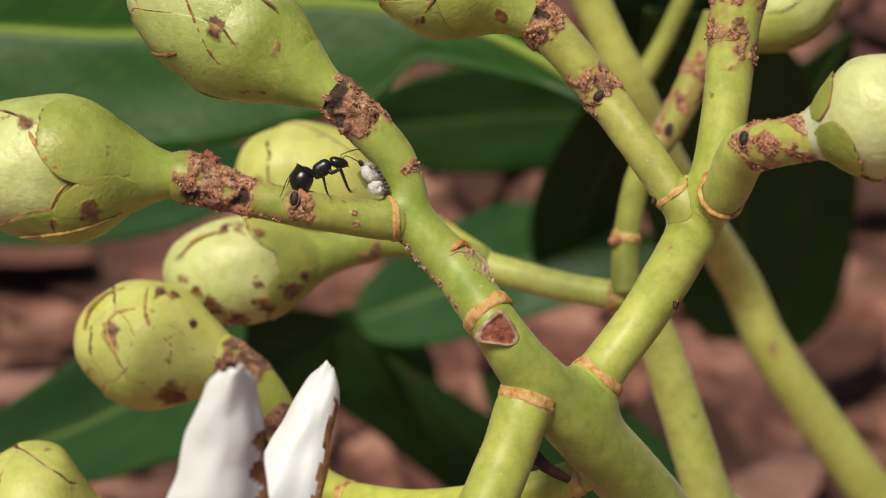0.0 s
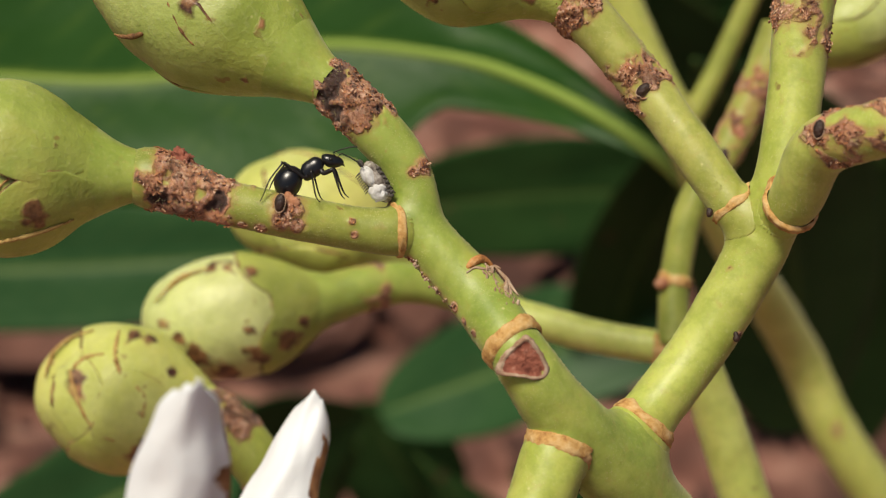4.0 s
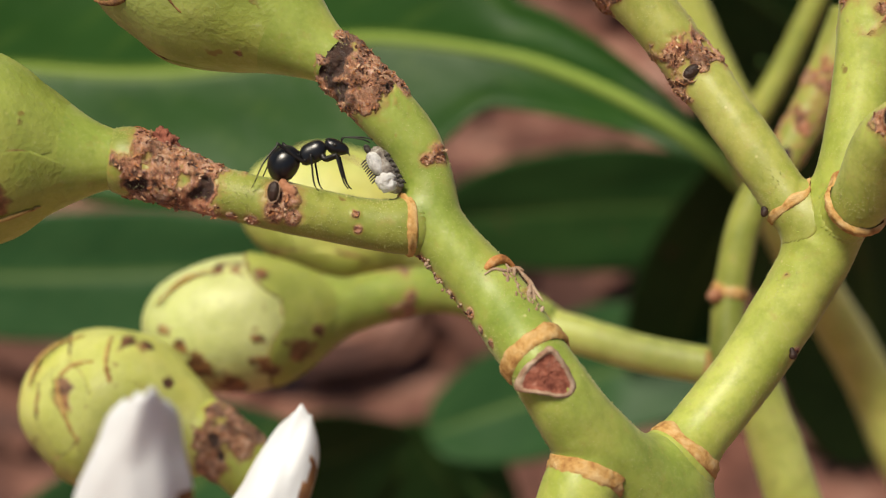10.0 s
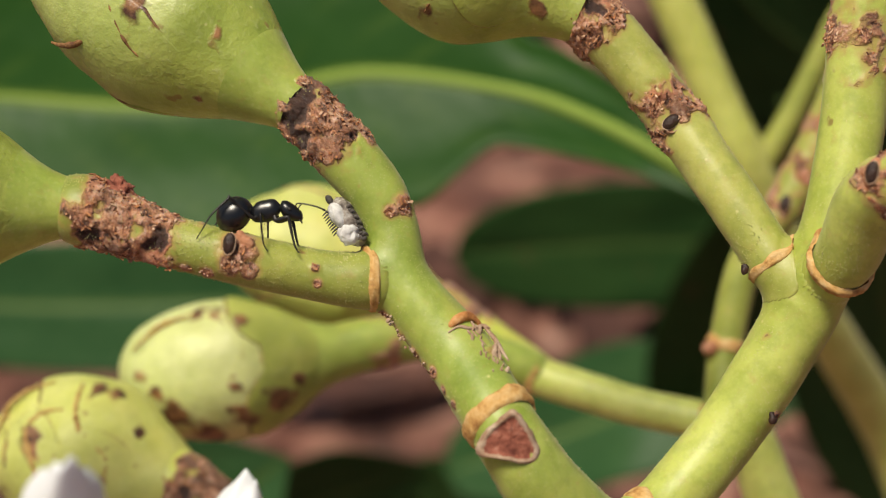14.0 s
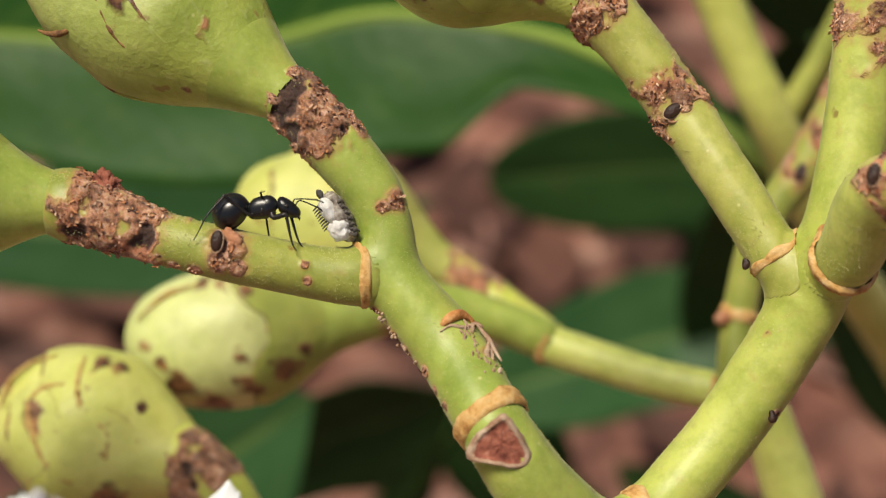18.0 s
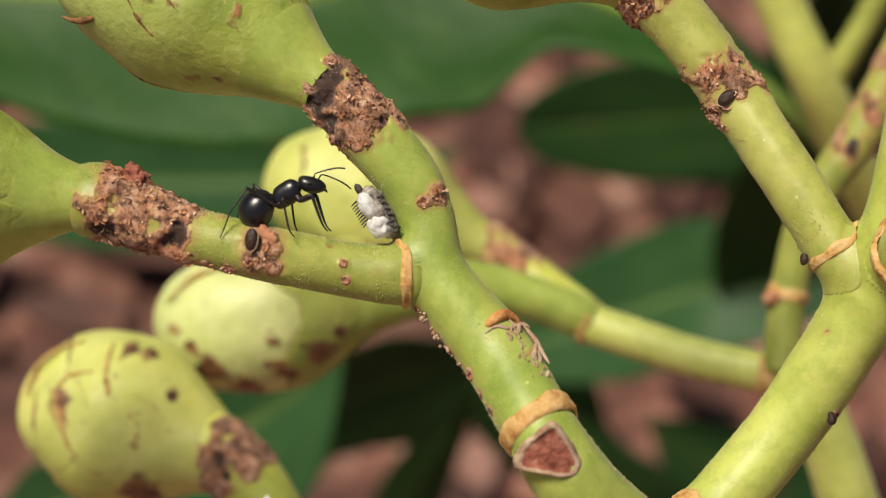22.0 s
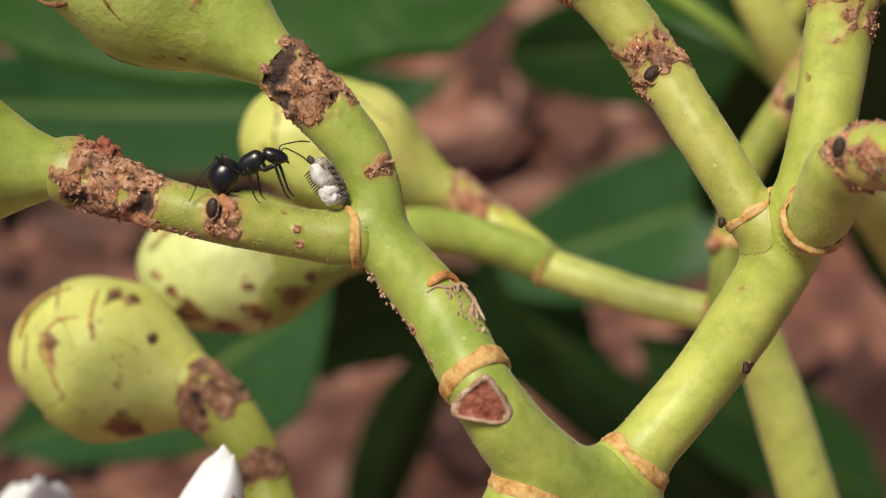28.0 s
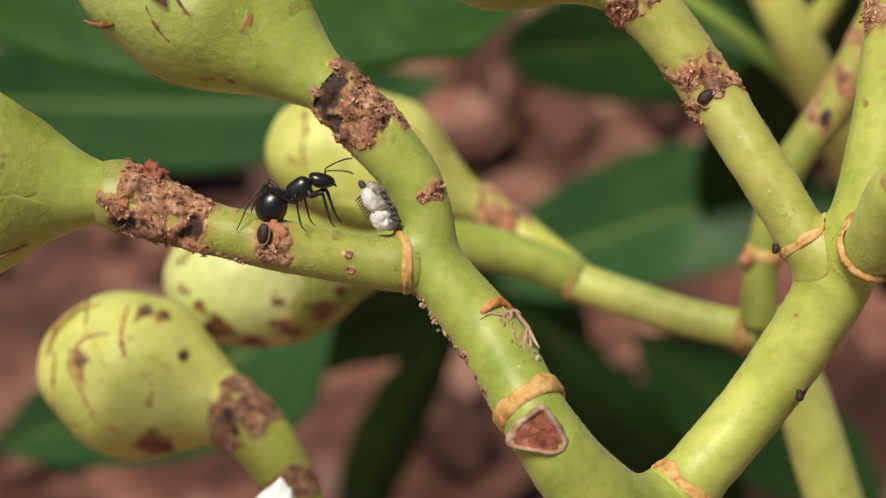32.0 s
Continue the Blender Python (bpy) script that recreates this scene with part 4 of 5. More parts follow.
on_surface("leaf_scar", stalk_main, (11.1, -5.75, -12.7), (0.05, -1, -0.1), (-0.12, 0, -1), lambda a: 1.28 * wedge(a) * (1 + 0.1 * math.cos(2 * a)), [SCAR, RIM], "red-brown triangular leaf scar with a pale rim", 0.2, 44, 0.12, 1)
v, f, _ = tube_mesh([(6.1, -0.2, -4.7, 0.1), (6.45, -0.35, -4.2, 0.3), (6.95, -0.1, -3.75, 0.42), (7.6, 0.5, -3.55, 0.4), (8.3, 0.9, -3.9, 0.22), (8.9, 1.0, -4.5, 0.08)], 0.12, 14, 0.5, seed=4.0)
part("scar_lip", v, f, LIP, stalk_main, "torn orange bark lip")
seam(stalk_main, [(6.2, -4.8), (7.0, -4.35), (8.0, -4.5), (8.9, -4.25), (9.4, -4.5)], 0.15, RIM, "torn_edge", "pale torn rim of a bract scar", 1.0, 0.08)
seam(stalk_main, [(8.9, -4.3), (9.8, -5.3), (10.3, -6.1), (10.9, -6.9)], 0.2, RIM, "torn_edge", "", 2.0, 0.1)
rng = random.Random(12)
v, f = [], []
for k in range(38):
    along = rng.random()
    x, z = 8.2 + 2.6 * along + rng.gauss(0, 0.3), -4.7 - 2.8 * along + rng.gauss(-0.15, 0.35)
    size = rng.choice([0.2, 0.3, 0.42, 0.55])
    turn = rng.uniform(0.7, 2.2)
    u, w = np.array((math.cos(turn), 0, -math.sin(turn))), np.array((math.sin(turn), 0, math.cos(turn)))
    p, q = ball((x, front_y(stalk_main, x, z) - 0.02, z), (u * size, np.array((0, 0.1, 0)), w * size * 0.3), k, 0.8, 6)
    f += [tuple(i + len(v) for i in c) for c in q]
    v += p
part("torn_flake", v, f, RIM, stalk_main, "pale torn flakes of bark", kind="stuff")
part("bud_knob", *ball((-9.7, -1.25, 1.55), (np.array((0.75, 0.1, 0.2)), np.array((0, 0.6, 0)), np.array((-0.15, 0, 0.95))), 3, 0.5, 26), KNOB, stalk_left, "pinkish crusty bud knob")
on_surface("leaf_scar", stalk_up, (24.0, 8.1, 12.2), (-0.1, -1, 0.1), (0.5, 0, 0.8), lambda a: 1.1 * oval(a), [CRUST, RIM], "", 0.16, 26, 0.1, 4)
part("bud_knob", *ball((37.9, -6.3, 7.4), (np.array((1.0, -0.2, 0.2)), np.array((0, 0.9, 0)), np.array((-0.1, 0, 1.3))), 6, 0.15), KNOB, stalk_out, "pinkish bud knob")

U4 = [(30, 58, 0.15, 0.92, 0.3, 0.4), (215, 62, 0.2, 0.85, 0.3, 0.9), (310, 60, 0.2, 0.7, 0.35, 0), (85, 50, 0.3, 0.95, 0.12, 0.7)]
M4 = [(152, 52, 0.03, 0.5, 0.32, 0), (42, 58, 0.03, 0.46, 0.32, 0), (265, 85, 0.03, 0.5, 0.3, 0), (100, 40, 0.03, 0.36, 0.3, 0)]
B5 = [(275, 80, 0.12, 0.8, 0.2, 0), (110, 100, 0.12, 0.88, 0.14, 0.1), (5, 62, 0.1, 0.86, 0.26, 0), (200, 64, 0.1, 0.8, 0.3, 0)]
LOW5 = [(275, 80, 0.12, 0.8, 0.2, 0), (92, 62, 0.2, 0.95, 0.14, 0.15), (152, 56, 0.1, 0.84, 0.3, 0), (22, 58, 0.1, 0.82, 0.34, 0), (80, 46, 0.08, 0.6, 0.42, 0)]
upper_bud = bud("upper_bud", shrub, (-6.2, 3.4, 12.8, 2.2), (-18.3, 7.3, 20.8, 7.43), (-28.6, 9.5, 26.7, 2.3), U4, (SEPAL, SEPAL), "plump green bud with cream petals and brown scars", 1.0, neck=0.35, pale=(0.34, 0.46), spots=[((-25.8, 1.6, 19.6), 0.85), ((-18.9, 0.8, 20.8), 0.9), ((-19.1, 0.8, 19.5), 0.9), ((-19.4, 0.8, 18.3), 0.6), ((-12.2, 1.2, 18.4), 0.55), ((-12.6, 1.2, 17.4), 0.6), ((-22.4, 1.6, 13.8), 0.8), ((-9.6, 2.0, 23.6), 0.8), ((-7.4, 2.2, 18.8), 0.7), ((-8.6, 1.6, 17.2), 0.4), ((-16.2, 1.2, 14.0), 0.45), ((-10.6, 1.5, 15.4), 0.35), ((-14.4, 2.0, 13.2), 0.6), ((-7.0, 1.6, 15.6), 0.4), ((-20.6, 1.6, 14.6), 0.3)])
left_bud = bud("left_bud", shrub, (-23.2, 0.2, 4.35, 2.3), *S2BUD[1:], [(185, 62, 0.2, 0.85, 0.3, 0.5), (0, 62, 0.2, 0.8, 0.3, 0.15), (270, 70, 0.1, 0.7, 0.3, 0), (45, 46, 0.08, 0.52, 0.5, 0), (125, 50, 0.1, 0.6, 0.55, 0.05)], (SEPAL, SEPAL), "plump green bud with overlapping scales", 2.0, neck=0.2, pale=(0.45, 0.6), spots=[((-32.4, -5.5, 1.0), 1.3), ((-36.2, -5.5, -0.2), 0.9), ((-38.6, -5.6, 10.0), 1.1), ((-31.6, -5.5, 7.8), 0.55), ((-30.4, -5.4, 7.2), 0.45), ((-26.5, -4.0, 5.0), 0.4)])
top_bud = bud("top_bud", shrub, *RABUD, [(10, 60, 0.2, 0.9, 0.3, 0.3), (180, 60, 0.05, 0.8, 0.35, 0.2), (270, 70, 0.1, 0.7, 0.3, 0), (90, 56, 0.1, 0.6, 0.5, 0)], (SEPAL, SEPAL), "green bud with brown seams", 3.0, spots=[((12.6, 8.0, 21.6), 1.0), ((3.5, 8.0, 21.1), 0.8), ((5.2, 8.0, 23.4), 0.6)])
bud("right_bud", shrub, (42.6, -9.6, 7.6, 2.3), *RCBUD[1:], [(120, 50, 0.1, 0.4, 0.5, 0), (20, 50, 0.1, 0.36, 0.45, 0), (210, 60, 0.1, 0.45, 0.45, 0)], (PETAL_BUD, SEPAL), "opening bud with whitish petals", 4.0, pale=(0.2, 0.3))
bud("back_right_bud", shrub, (45.0, 57, 20, 2.3), (56.5, 57, 24.5, 5.2), (64, 57, 30, 2), U4, (SEPAL, SEPAL), "green bud out of focus", 5.0, pale=(2, 3))
bud("back_bud", shrub, (3.6, 67.8, -4.0, 2.5), (-10.2, 66.0, 1.7, 7.7), (-20.6, 64.0, 3.2, 3), B5, (SEPAL_YELLOW, SEPAL_YELLOW), "yellow-green bud behind the stalks", 6.0, pale=(2, 3))
# the wide low spots of middle_bud, brown too, colour in shade under it
middle_bud = bud("middle_bud", shrub, *MBUD, M4, (SEPAL_PALE, SEPAL), "pale green bud with brown blotches", 7.0, full=0.5, neck=0.3, pale=(0.35, 1.0), spots=[((-21.5, 50.5, -4.6), 1.1), ((-19.6, 50.5, -4.5), 1.0), ((-16.7, 50.0, -5.2), 1.0), ((-26.9, 49.5, -11.2), 1.0), ((-25.6, 50.0, -12.6), 1.0), ((-12.4, 51, -13.0), 2.0), ((-20.0, 50.5, -17.5), 2.2), ((-23.6, 50, -14.8), 1.6), ((-16.0, 50, -16.0), 1.9), ((-11.0, 52, -11.0), 1.0), ((-17.0, 49.5, -12.0), 0.6)])
low_bud = bud("low_bud", shrub, (-19.6, 40.7, -22.4, 3.3), (-31.8, 45.0, -19.2, 8.3), (-40.9, 44.0, -17.6, 2), LOW5, (SEPAL_YELLOW, SEPAL_YELLOW), "round yellow-green bud with overlapping scales", 8.0, full=0.53, neck=0.24, pale=(2, 3), spots=[((-35.7, 38, -16.2), 1.5), ((-35.4, 38, -17.9), 0.9), ((-29.2, 39, -11.8), 1.5), ((-27.2, 39, -12.2), 1.3), ((-39.0, 40, -14.6), 0.9), ((-28, 39, -25.6), 2.2), ((-28.2, 38, -20.6), 1.0), ((-25.0, 39, -16.0), 0.6), ((-38.6, 40, -22.4), 0.9)])
bud("corner_bud", shrub, *[(x, y, z - 2.6, r) for x, y, z, r in CBUD], B5, (SEPAL_YELLOW, SEPAL_YELLOW), "yellow-green bud with a brown torn edge", 9.0, pale=(2, 3))


part("bark_tuft", *ball((-20.1, 0.2, 5.9), (np.array((1.3, 0.1, -0.3)), np.array((0, 0.7, 0)), np.array((0.1, 0, 0.75))), 4, 0.9, 22), SCAR, stalk_left, "ragged dark brown tuft of bark")
part("node_knob", *ball((32.0, 55.6, -7.2), (np.array((0.95, 0, 0.15)), np.array((0, 0.8, 0)), np.array((-0.15, 0, 0.75))), 7, 0.15, 14), KNOB, back_up, "swollen brownish node")
rng = random.Random(31)
v, f = [], []
edge = spline([(0.2, 0, -2.2, 0), (0.9, 0, -3.6, 0), (2.2, 0, -5.4, 0), (3.6, 0, -7.0, 0), (4.7, 0, -8.2, 0), (5.9, 0, -9.9, 0)], 0.1)
for k in range(90):
    x, _, z, _ = rng.choice(edge)
    x, z, r = x + rng.gauss(0.25, 0.12), z + rng.gauss(0.2, 0.12), rng.choice([0.06, 0.08, 0.12, 0.17])
    p, q = ball((x, 1.4 + rng.uniform(-1.0, 1.0), z), (np.array((r, 0, 0)), np.array((0, r, 0)), np.array((0, 0, r))), k, 0.7, 4)
    f += [tuple(j + len(v) for j in c) for c in q]
    v += p
part("bark_crumbs", v, f, RIM, stalk_main, "rough orange-brown crumbs along the stalk", kind="stuff")

# cracks and dry rims across the bud scales
for k, (who, pts, r) in enumerate([
        (upper_bud, [(-26.3, 17.8), (-25.4, 17.5), (-24.2, 17.5), (-22.5, 18.0)], 0.2), (upper_bud, [(-22.1, 23.4), (-21.0, 20.6), (-19.6, 17.6), (-18.2, 16.0)], 0.17),
        (upper_bud, [(-14.2, 23.6), (-12.8, 22.7), (-12.3, 22.3)], 0.12), (left_bud, [(-38.4, 9.6), (-37.0, 7.2), (-35.5, 5.7), (-34.2, 4.9)], 0.15),
        (left_bud, [(-40.0, -2.0), (-36.5, -1.7), (-32.5, -0.9), (-29.2, 0.4)], 0.13), (left_bud, [(-36.6, 0.5), (-35.2, 3.0), (-33.4, 4.6)], 0.1),
        (low_bud, [(-36.2, -15.6), (-35.6, -18.0), (-34.3, -20.9)], 0.16), (low_bud, [(-31.0, -11.4), (-31.1, -14.0), (-30.2, -16.5)], 0.15),
        (low_bud, [(-35.9, -15.4), (-34.4, -14.3), (-32.4, -13.9)], 0.16), (low_bud, [(-30.2, -16.5), (-28.6, -17.6), (-27.8, -18.9), (-28.2, -21.3)], 0.13),
        (low_bud, [(-39.2, -16.6), (-38.6, -14.2), (-36.8, -12.4), (-34.0, -11.4)], 0.13), (low_bud, [(-34.3, -20.9), (-32.6, -22.8), (-30.4, -23.6)], 0.1),
        (middle_bud, [(-28.2, -8.6), (-25.4, -6.0), (-21.8, -4.6)], 0.14),
        (top_bud, [(6.8, 25.5), (5.2, 23.6), (3.5, 21.1)], 0.15), (top_bud, [(5.2, 23.6), (7.6, 23.2), (9.5, 24.0)], 0.12)]):
    seam(who, pts, (1.3 if who in (upper_bud, top_bud) else 1.9) * r, SEAM if who in (upper_bud, top_bud) else SEAM_PALE, seed=k * 1.7)

# a dry bract in the crotch under the fork
v, f, _ = tube_mesh([(16.6, 2.0, -24.5, 0.5), (15.2, 1.5, -26.5, 0.9), (16.2, 1.5, -28.4, 0.8), (19.4, 3.0, -30.6, 0.4)], 0.4, 10, 0.8)
part("dry_bract", v, f, DARK_SCALE, stalk_main, "withered dark brown bract")

# an open flower below: torn white petals with withered edges
def petal(parent, base, tip, half, side, curl, seed, brown, stretch):
    base, tip, side = (np.array(k, float) for k in (base, tip, side))
    axis = tip - base
    nrm = np.cross(axis, side)
    nrm /= np.linalg.norm(nrm)
    verts, faces, idx = [], [], []
    nu, nv = 40, 20
    for layer in (0, 1):
        for i in range(nu + 1):
            x = i / nu
            w = half * (1.0 - 0.62 * x ** 1.6) * (1 - 0.3 * max(0.0, (x - 0.93) / 0.07) ** 2)
            for j in range(nv + 1):
                y = 2 * j / nv - 1
                torn = -0.06 * y * y + 0.03 * noise.noise(Vector((y * 2.0, seed, 0))) + 0.02 * noise.noise(Vector((y * 7, seed, 4))) + 0.012 * noise.noise(Vector((y * 17, seed, 8)))
                q = base + axis * (x * (1 + torn * x)) + side * (w * (y + 0.1 * noise.noise(Vector((x * 5, y, seed))))) + nrm * (curl * (y * y - 0.5) * half - 0.9 * half * x * x * 0.4 + 0.12 * half * noise.noise(Vector((x * 4, y * 2, seed))))
                verts.append(q - nrm * 0.16 * layer)
    k = nv + 1
    m = (nu + 1) * k
    for i in range(nu):
        for j in range(nv):
            a = i * k + j
            faces += [(a, a + 1, a + k + 1, a + k), (m + a, m + a + k, m + a + k + 1, m + a + 1)]
            edge = brown * (2 * (j + 0.5) / nv - 1) > 0.74 + 0.3 * noise.noise(Vector((i * 0.3, seed, 2))) and stretch[0] < i / nu < stretch[1]
            idx += [1 if edge else 0] * 2
    rim = [i * k for i in range(nu + 1)] + [nu * k + j for j in range(1, k)] + [i * k + k - 1 for i in range(nu - 1, -1, -1)]
    faces += [(rim[i], rim[i + 1], rim[i + 1] + m, rim[i] + m) for i in range(len(rim) - 1)]
    idx += [0] * (len(rim) - 1)
    return part("petal", verts, faces, [PETAL, PETAL_EDGE], parent, mat_idx=idx)


flower_stalk = stem("flower_stalk", [(8.6, -4, -34.1, 2.2), (2, -14, -44, 2.2), (-6, -24, -47, 2.4), (-12, -28, -40, 3.2)], shrub, GREEN, seed=21)
petal(flower_stalk, (-18.4, -29.5, -33), (-15.9, -34, -11.3), 5.5, (0.97, 0.2, 0.05), 0.45, 1.0, 1, (0.1, 0.66))
petal(flower_stalk, (-14.0, -19.5, -32.5), (-7.0, -12.8, -15.5), 4.3, (0.9, -0.2, -0.38), 0.5, 2.0, 1, (0.3, 0.86))

# leaves behind the flower stalks; most hang with their faces turned down, away from the light
spotted_leaf = leaf("broad_leaf", shrub, [(46, 122, 6.5), (41, 124, 11.2), (31, 128, 18.4), (21.9, 134, 23.5), (11.5, 139, 27.4), (-5, 143, 30.2), (-16, 145, 30), (-30, 147, 26.5), (-48, 149, 25.4), (-73, 152, 27), (-95, 155, 26)], 22, (0.1, 0.1, 1), "broad glossy green leaf with a pale midrib", LEAF, 0.12, 0.5, seed=1, waist=0.33)
part("dry_spot", *ball((7.6, 139.4, 21.5), (np.array((1.0, 0, -0.8)), np.array((0, 1.0, 0)), np.array((1.6, 0.2, 3.0))), 5, 0.4, 16), LITTER[1], spotted_leaf, "dry brown spot at the leaf's rim")
leaf("broad_leaf", shrub, [(-12.6, 284.0, 1.2), (-25.9, 285.0, -3.1), (-38.7, 286.0, -5.0), (-55.6, 288.0, -6.0), (-91.1, 290.0, -7.3), (-118.0, 292.0, -7.1), (-143.0, 295.0, -7.7)], 15, (0, 0.0, 1), "", LEAF_MID, 0.12, 0.45, seed=2)
leaf("broad_leaf", shrub, [(87.2, 292.0, 12.0), (73.8, 294.0, 11.0), (56.4, 297.0, 10.1), (37.5, 300.0, 9.4), (18.3, 303.0, 8.1), (-2.4, 306.0, 5.6)], 16, (0, -0.5, 1), "dark green leaf in the shade", LEAF_DARK, 0.1, 0.5, seed=3)
leaf("broad_leaf", shrub, [(77, 270, -24), (62, 275, -25), (40, 280, -27), (22, 288, -34), (-3, 295, -43)], 15, (0.2, 0.1, 1), "broad bluish green leaf with dark specks", LEAF_MID, 0.2, 0.5, seed=4)
leaf("broad_leaf", shrub, [(-25, 175, -30), (-49, 185, -47), (-67, 190, -55), (-91, 195, -64)], 16, (0.3, -0.2, 1), "", LEAF_MID, 0.2, 0.5, seed=5)
leaf("broad_leaf", shrub, [(-5, 258, -38), (-35, 260, -49), (-64, 262, -60), (-98, 265, -71)], 17, (0.3, -0.8, 1), "", LEAF_DARK, 0.2, 0.5, seed=6)
leaf("narrow_leaf", shrub, [(-6, 280, -45), (-22, 300, -73), (-32, 320, -98), (-40, 340, -122)], 9, (1, 0.1, 0.2), "", LEAF_DARK, 0.2, 0.5, seed=7)
leaf("broad_leaf", shrub, [(54, 170, 30), (72, 200, 14), (84, 230, -8), (93, 265, -46)], 22, (1, 0.1, 0.4), "dark shaded leaf", LEAF_DARK, 0.1, 0.5, seed=8)
leaf("broad_leaf", shrub, [(77, 205, 38), (64, 235, 14), (54, 262, -11), (51, 290, -36)], 15, (1, 0.1, 0.3), "", LEAF_DARK, 0.1, 0.5, seed=9)
leaf("narrow_leaf", shrub, [(-8, 300, -40), (11, 325, -71), (33, 350, -97), (47, 375, -120)], 15, (1, 0.1, 0.5), "", LEAF_DARK, 0.2, 0.5, seed=11)
leaf("narrow_leaf", shrub, [(5, 275, -50), (29, 295, -78), (46, 315, -96), (59, 330, -112)], 11, (1, 0.1, 0.5), "", LEAF_DARK, 0.2, 0.5, seed=12)
leaf("broad_leaf", shrub, [(100, 260, 62), (84, 290, 40), (72, 315, 18), (66, 340, -6)], 22, (1, 0.1, 0.3), "", LEAF_DARK, 0.1, 0.5, seed=13)
leaf("broad_leaf", shrub, [(120, 270, 30), (112, 300, 0), (116, 330, -30), (124, 360, -62)], 20, (1, 0.1, -0.2), "", LEAF_DARK, 0.1, 0.5, seed=14)
leaf("broad_leaf", shrub, [(46, 240, 70), (62, 260, 56), (84, 280, 46), (110, 300, 40)], 20, (0.2, -0.8, 1), "", LEAF_DARK, 0.1, 0.5, seed=15)
leaf("broad_leaf", shrub, [(28.1, 292.0, -56.2), (45.3, 298.0, -69.9), (65.6, 304.0, -83.9), (90.5, 310.0, -99.6)], 14, (1, 0.1, 0.6), "", LEAF_DARK, 0.15, 0.5, seed=16)

# ---- ant ----
BLACK = simple("glossy_black_ant_shell", [(0.4, (0.006, 0.006, 0.007)), (0.6, (0.009, 0.009, 0.01))], 900, 0.3, 2500, 0.12, 0.00005, 0.65)
LEG = simple("black_ant_leg", [(0.4, (0.008, 0.007, 0.007)), (0.6, (0.02, 0.016, 0.014))], 900, 0.45)


def ant_part(name, verts, faces, mat, parent, label=""):
    ob = new(name, mesh_from(name, np.array(verts) * 0.0011, faces, mat))
    ob.parent = parent
    if label:
        tagged(ob, label)
    return ob


def blob(rows, seg=20):
    """A closed body round rows (x, z, half height, half width), in the ant's own frame."""
    verts, faces = [], []
    n = len(rows)
    for x, z, h, w in rows:
        for j in range(seg):
            a = 2 * math.pi * j / seg
            verts.append((x, w * math.sin(a), z + h * math.cos(a)))
    for i in range(n - 1):
        for j in range(seg):
            faces.append((i * seg + j, i * seg + (j + 1) % seg, (i + 1) * seg + (j + 1) % seg, (i + 1) * seg + j))
    faces += [tuple(range(seg))[::-1], tuple(range((n - 1) * seg, n * seg))]
    return verts, faces


def limb(points, radii, seg=8):
    v, f, _ = tube_mesh([(*p, r) for p, r in zip(points, radii)], 0.12, seg, 0, (), 0)
    return v, f


def make_ant():
    ant = new("ant")
    ant.empty_display_size = 0.002
    tagged(ant, "glossy black ant with long thin legs on the side stalk", "ant")
    g = []
    for k in range(19):
        c, q = math.cos(math.pi * k / 18), math.sin(math.pi * k / 18)
        g.append((-2.2 - 1.25 * c, -0.02 - 0.25 * c - 0.12 * q, 1.3 * q ** 0.75 * (1 - 0.16 * c * c + 0.06 * c) + 0.01, 1.14 * q ** 0.75 + 0.01))
    ant_part("gaster", *blob(g, 28), BLACK, ant, "round glossy black abdomen")
    ant_part("petiole", *blob([(-1.25, 0.06, 0.12, 0.12), (-1.12, 0.16, 0.42, 0.28), (-0.95, 0.14, 0.46, 0.3), (-0.8, 0.02, 0.22, 0.2), (-0.66, 0.0, 0.2, 0.2)], 14), BLACK, ant)
    m = [(-1.0, -0.02, 0.16, 0.14), (-0.9, 0.0, 0.5, 0.38), (-0.66, 0.1, 0.72, 0.48), (-0.3, 0.17, 0.79, 0.52), (0.0, 0.22, 0.8, 0.54), (0.3, 0.28, 0.82, 0.57), (0.58, 0.33, 0.76, 0.55), (0.82, 0.37, 0.58, 0.46), (0.98, 0.41, 0.36, 0.32), (1.08, 0.44, 0.24, 0.22), (1.25, 0.46, 0.18, 0.2)]
    ant_part("thorax", *blob(m, 24), BLACK, ant)
    head = []
    for k in range(17):
        c, q = math.cos(math.pi * k / 16), math.sin(math.pi * k / 16)
        head.append((1.86 - 0.82 * c, 0.24 + 0.34 * c, (0.6 + 0.14 * c) * q ** 0.72 + 0.01, (0.56 + 0.14 * c) * q ** 0.72 + 0.01))
    ant_part("head", *blob(head, 24), BLACK, ant)
    for s in (-1, 1):
        ant_part("mandible", *limb([(2.42, 0.2 * s, -0.2), (2.58, 0.18 * s, -0.4), (2.62, 0.03 * s, -0.56)], [0.08, 0.07, 0.02]), LEG, ant)
        ant_part("eye", *blob([(1.6, 0.42, 0.02, 0.02), (1.68, 0.42, 0.13, 0.1), (1.84, 0.4, 0.13, 0.1), (1.92, 0.38, 0.02, 0.02)], 10), LEG, ant).location = (0, 0.00064 * s, 0)
    return ant


def hinged(name, parent, at, points, radii, label=""):
    """A limb whose origin is its joint, so that it can swing."""
    v, f = limb(points, radii)
    ob = ant_part(name, v, f, LEG, parent, label)
    ob.location = Vector(at) * 0.0011
    return ob


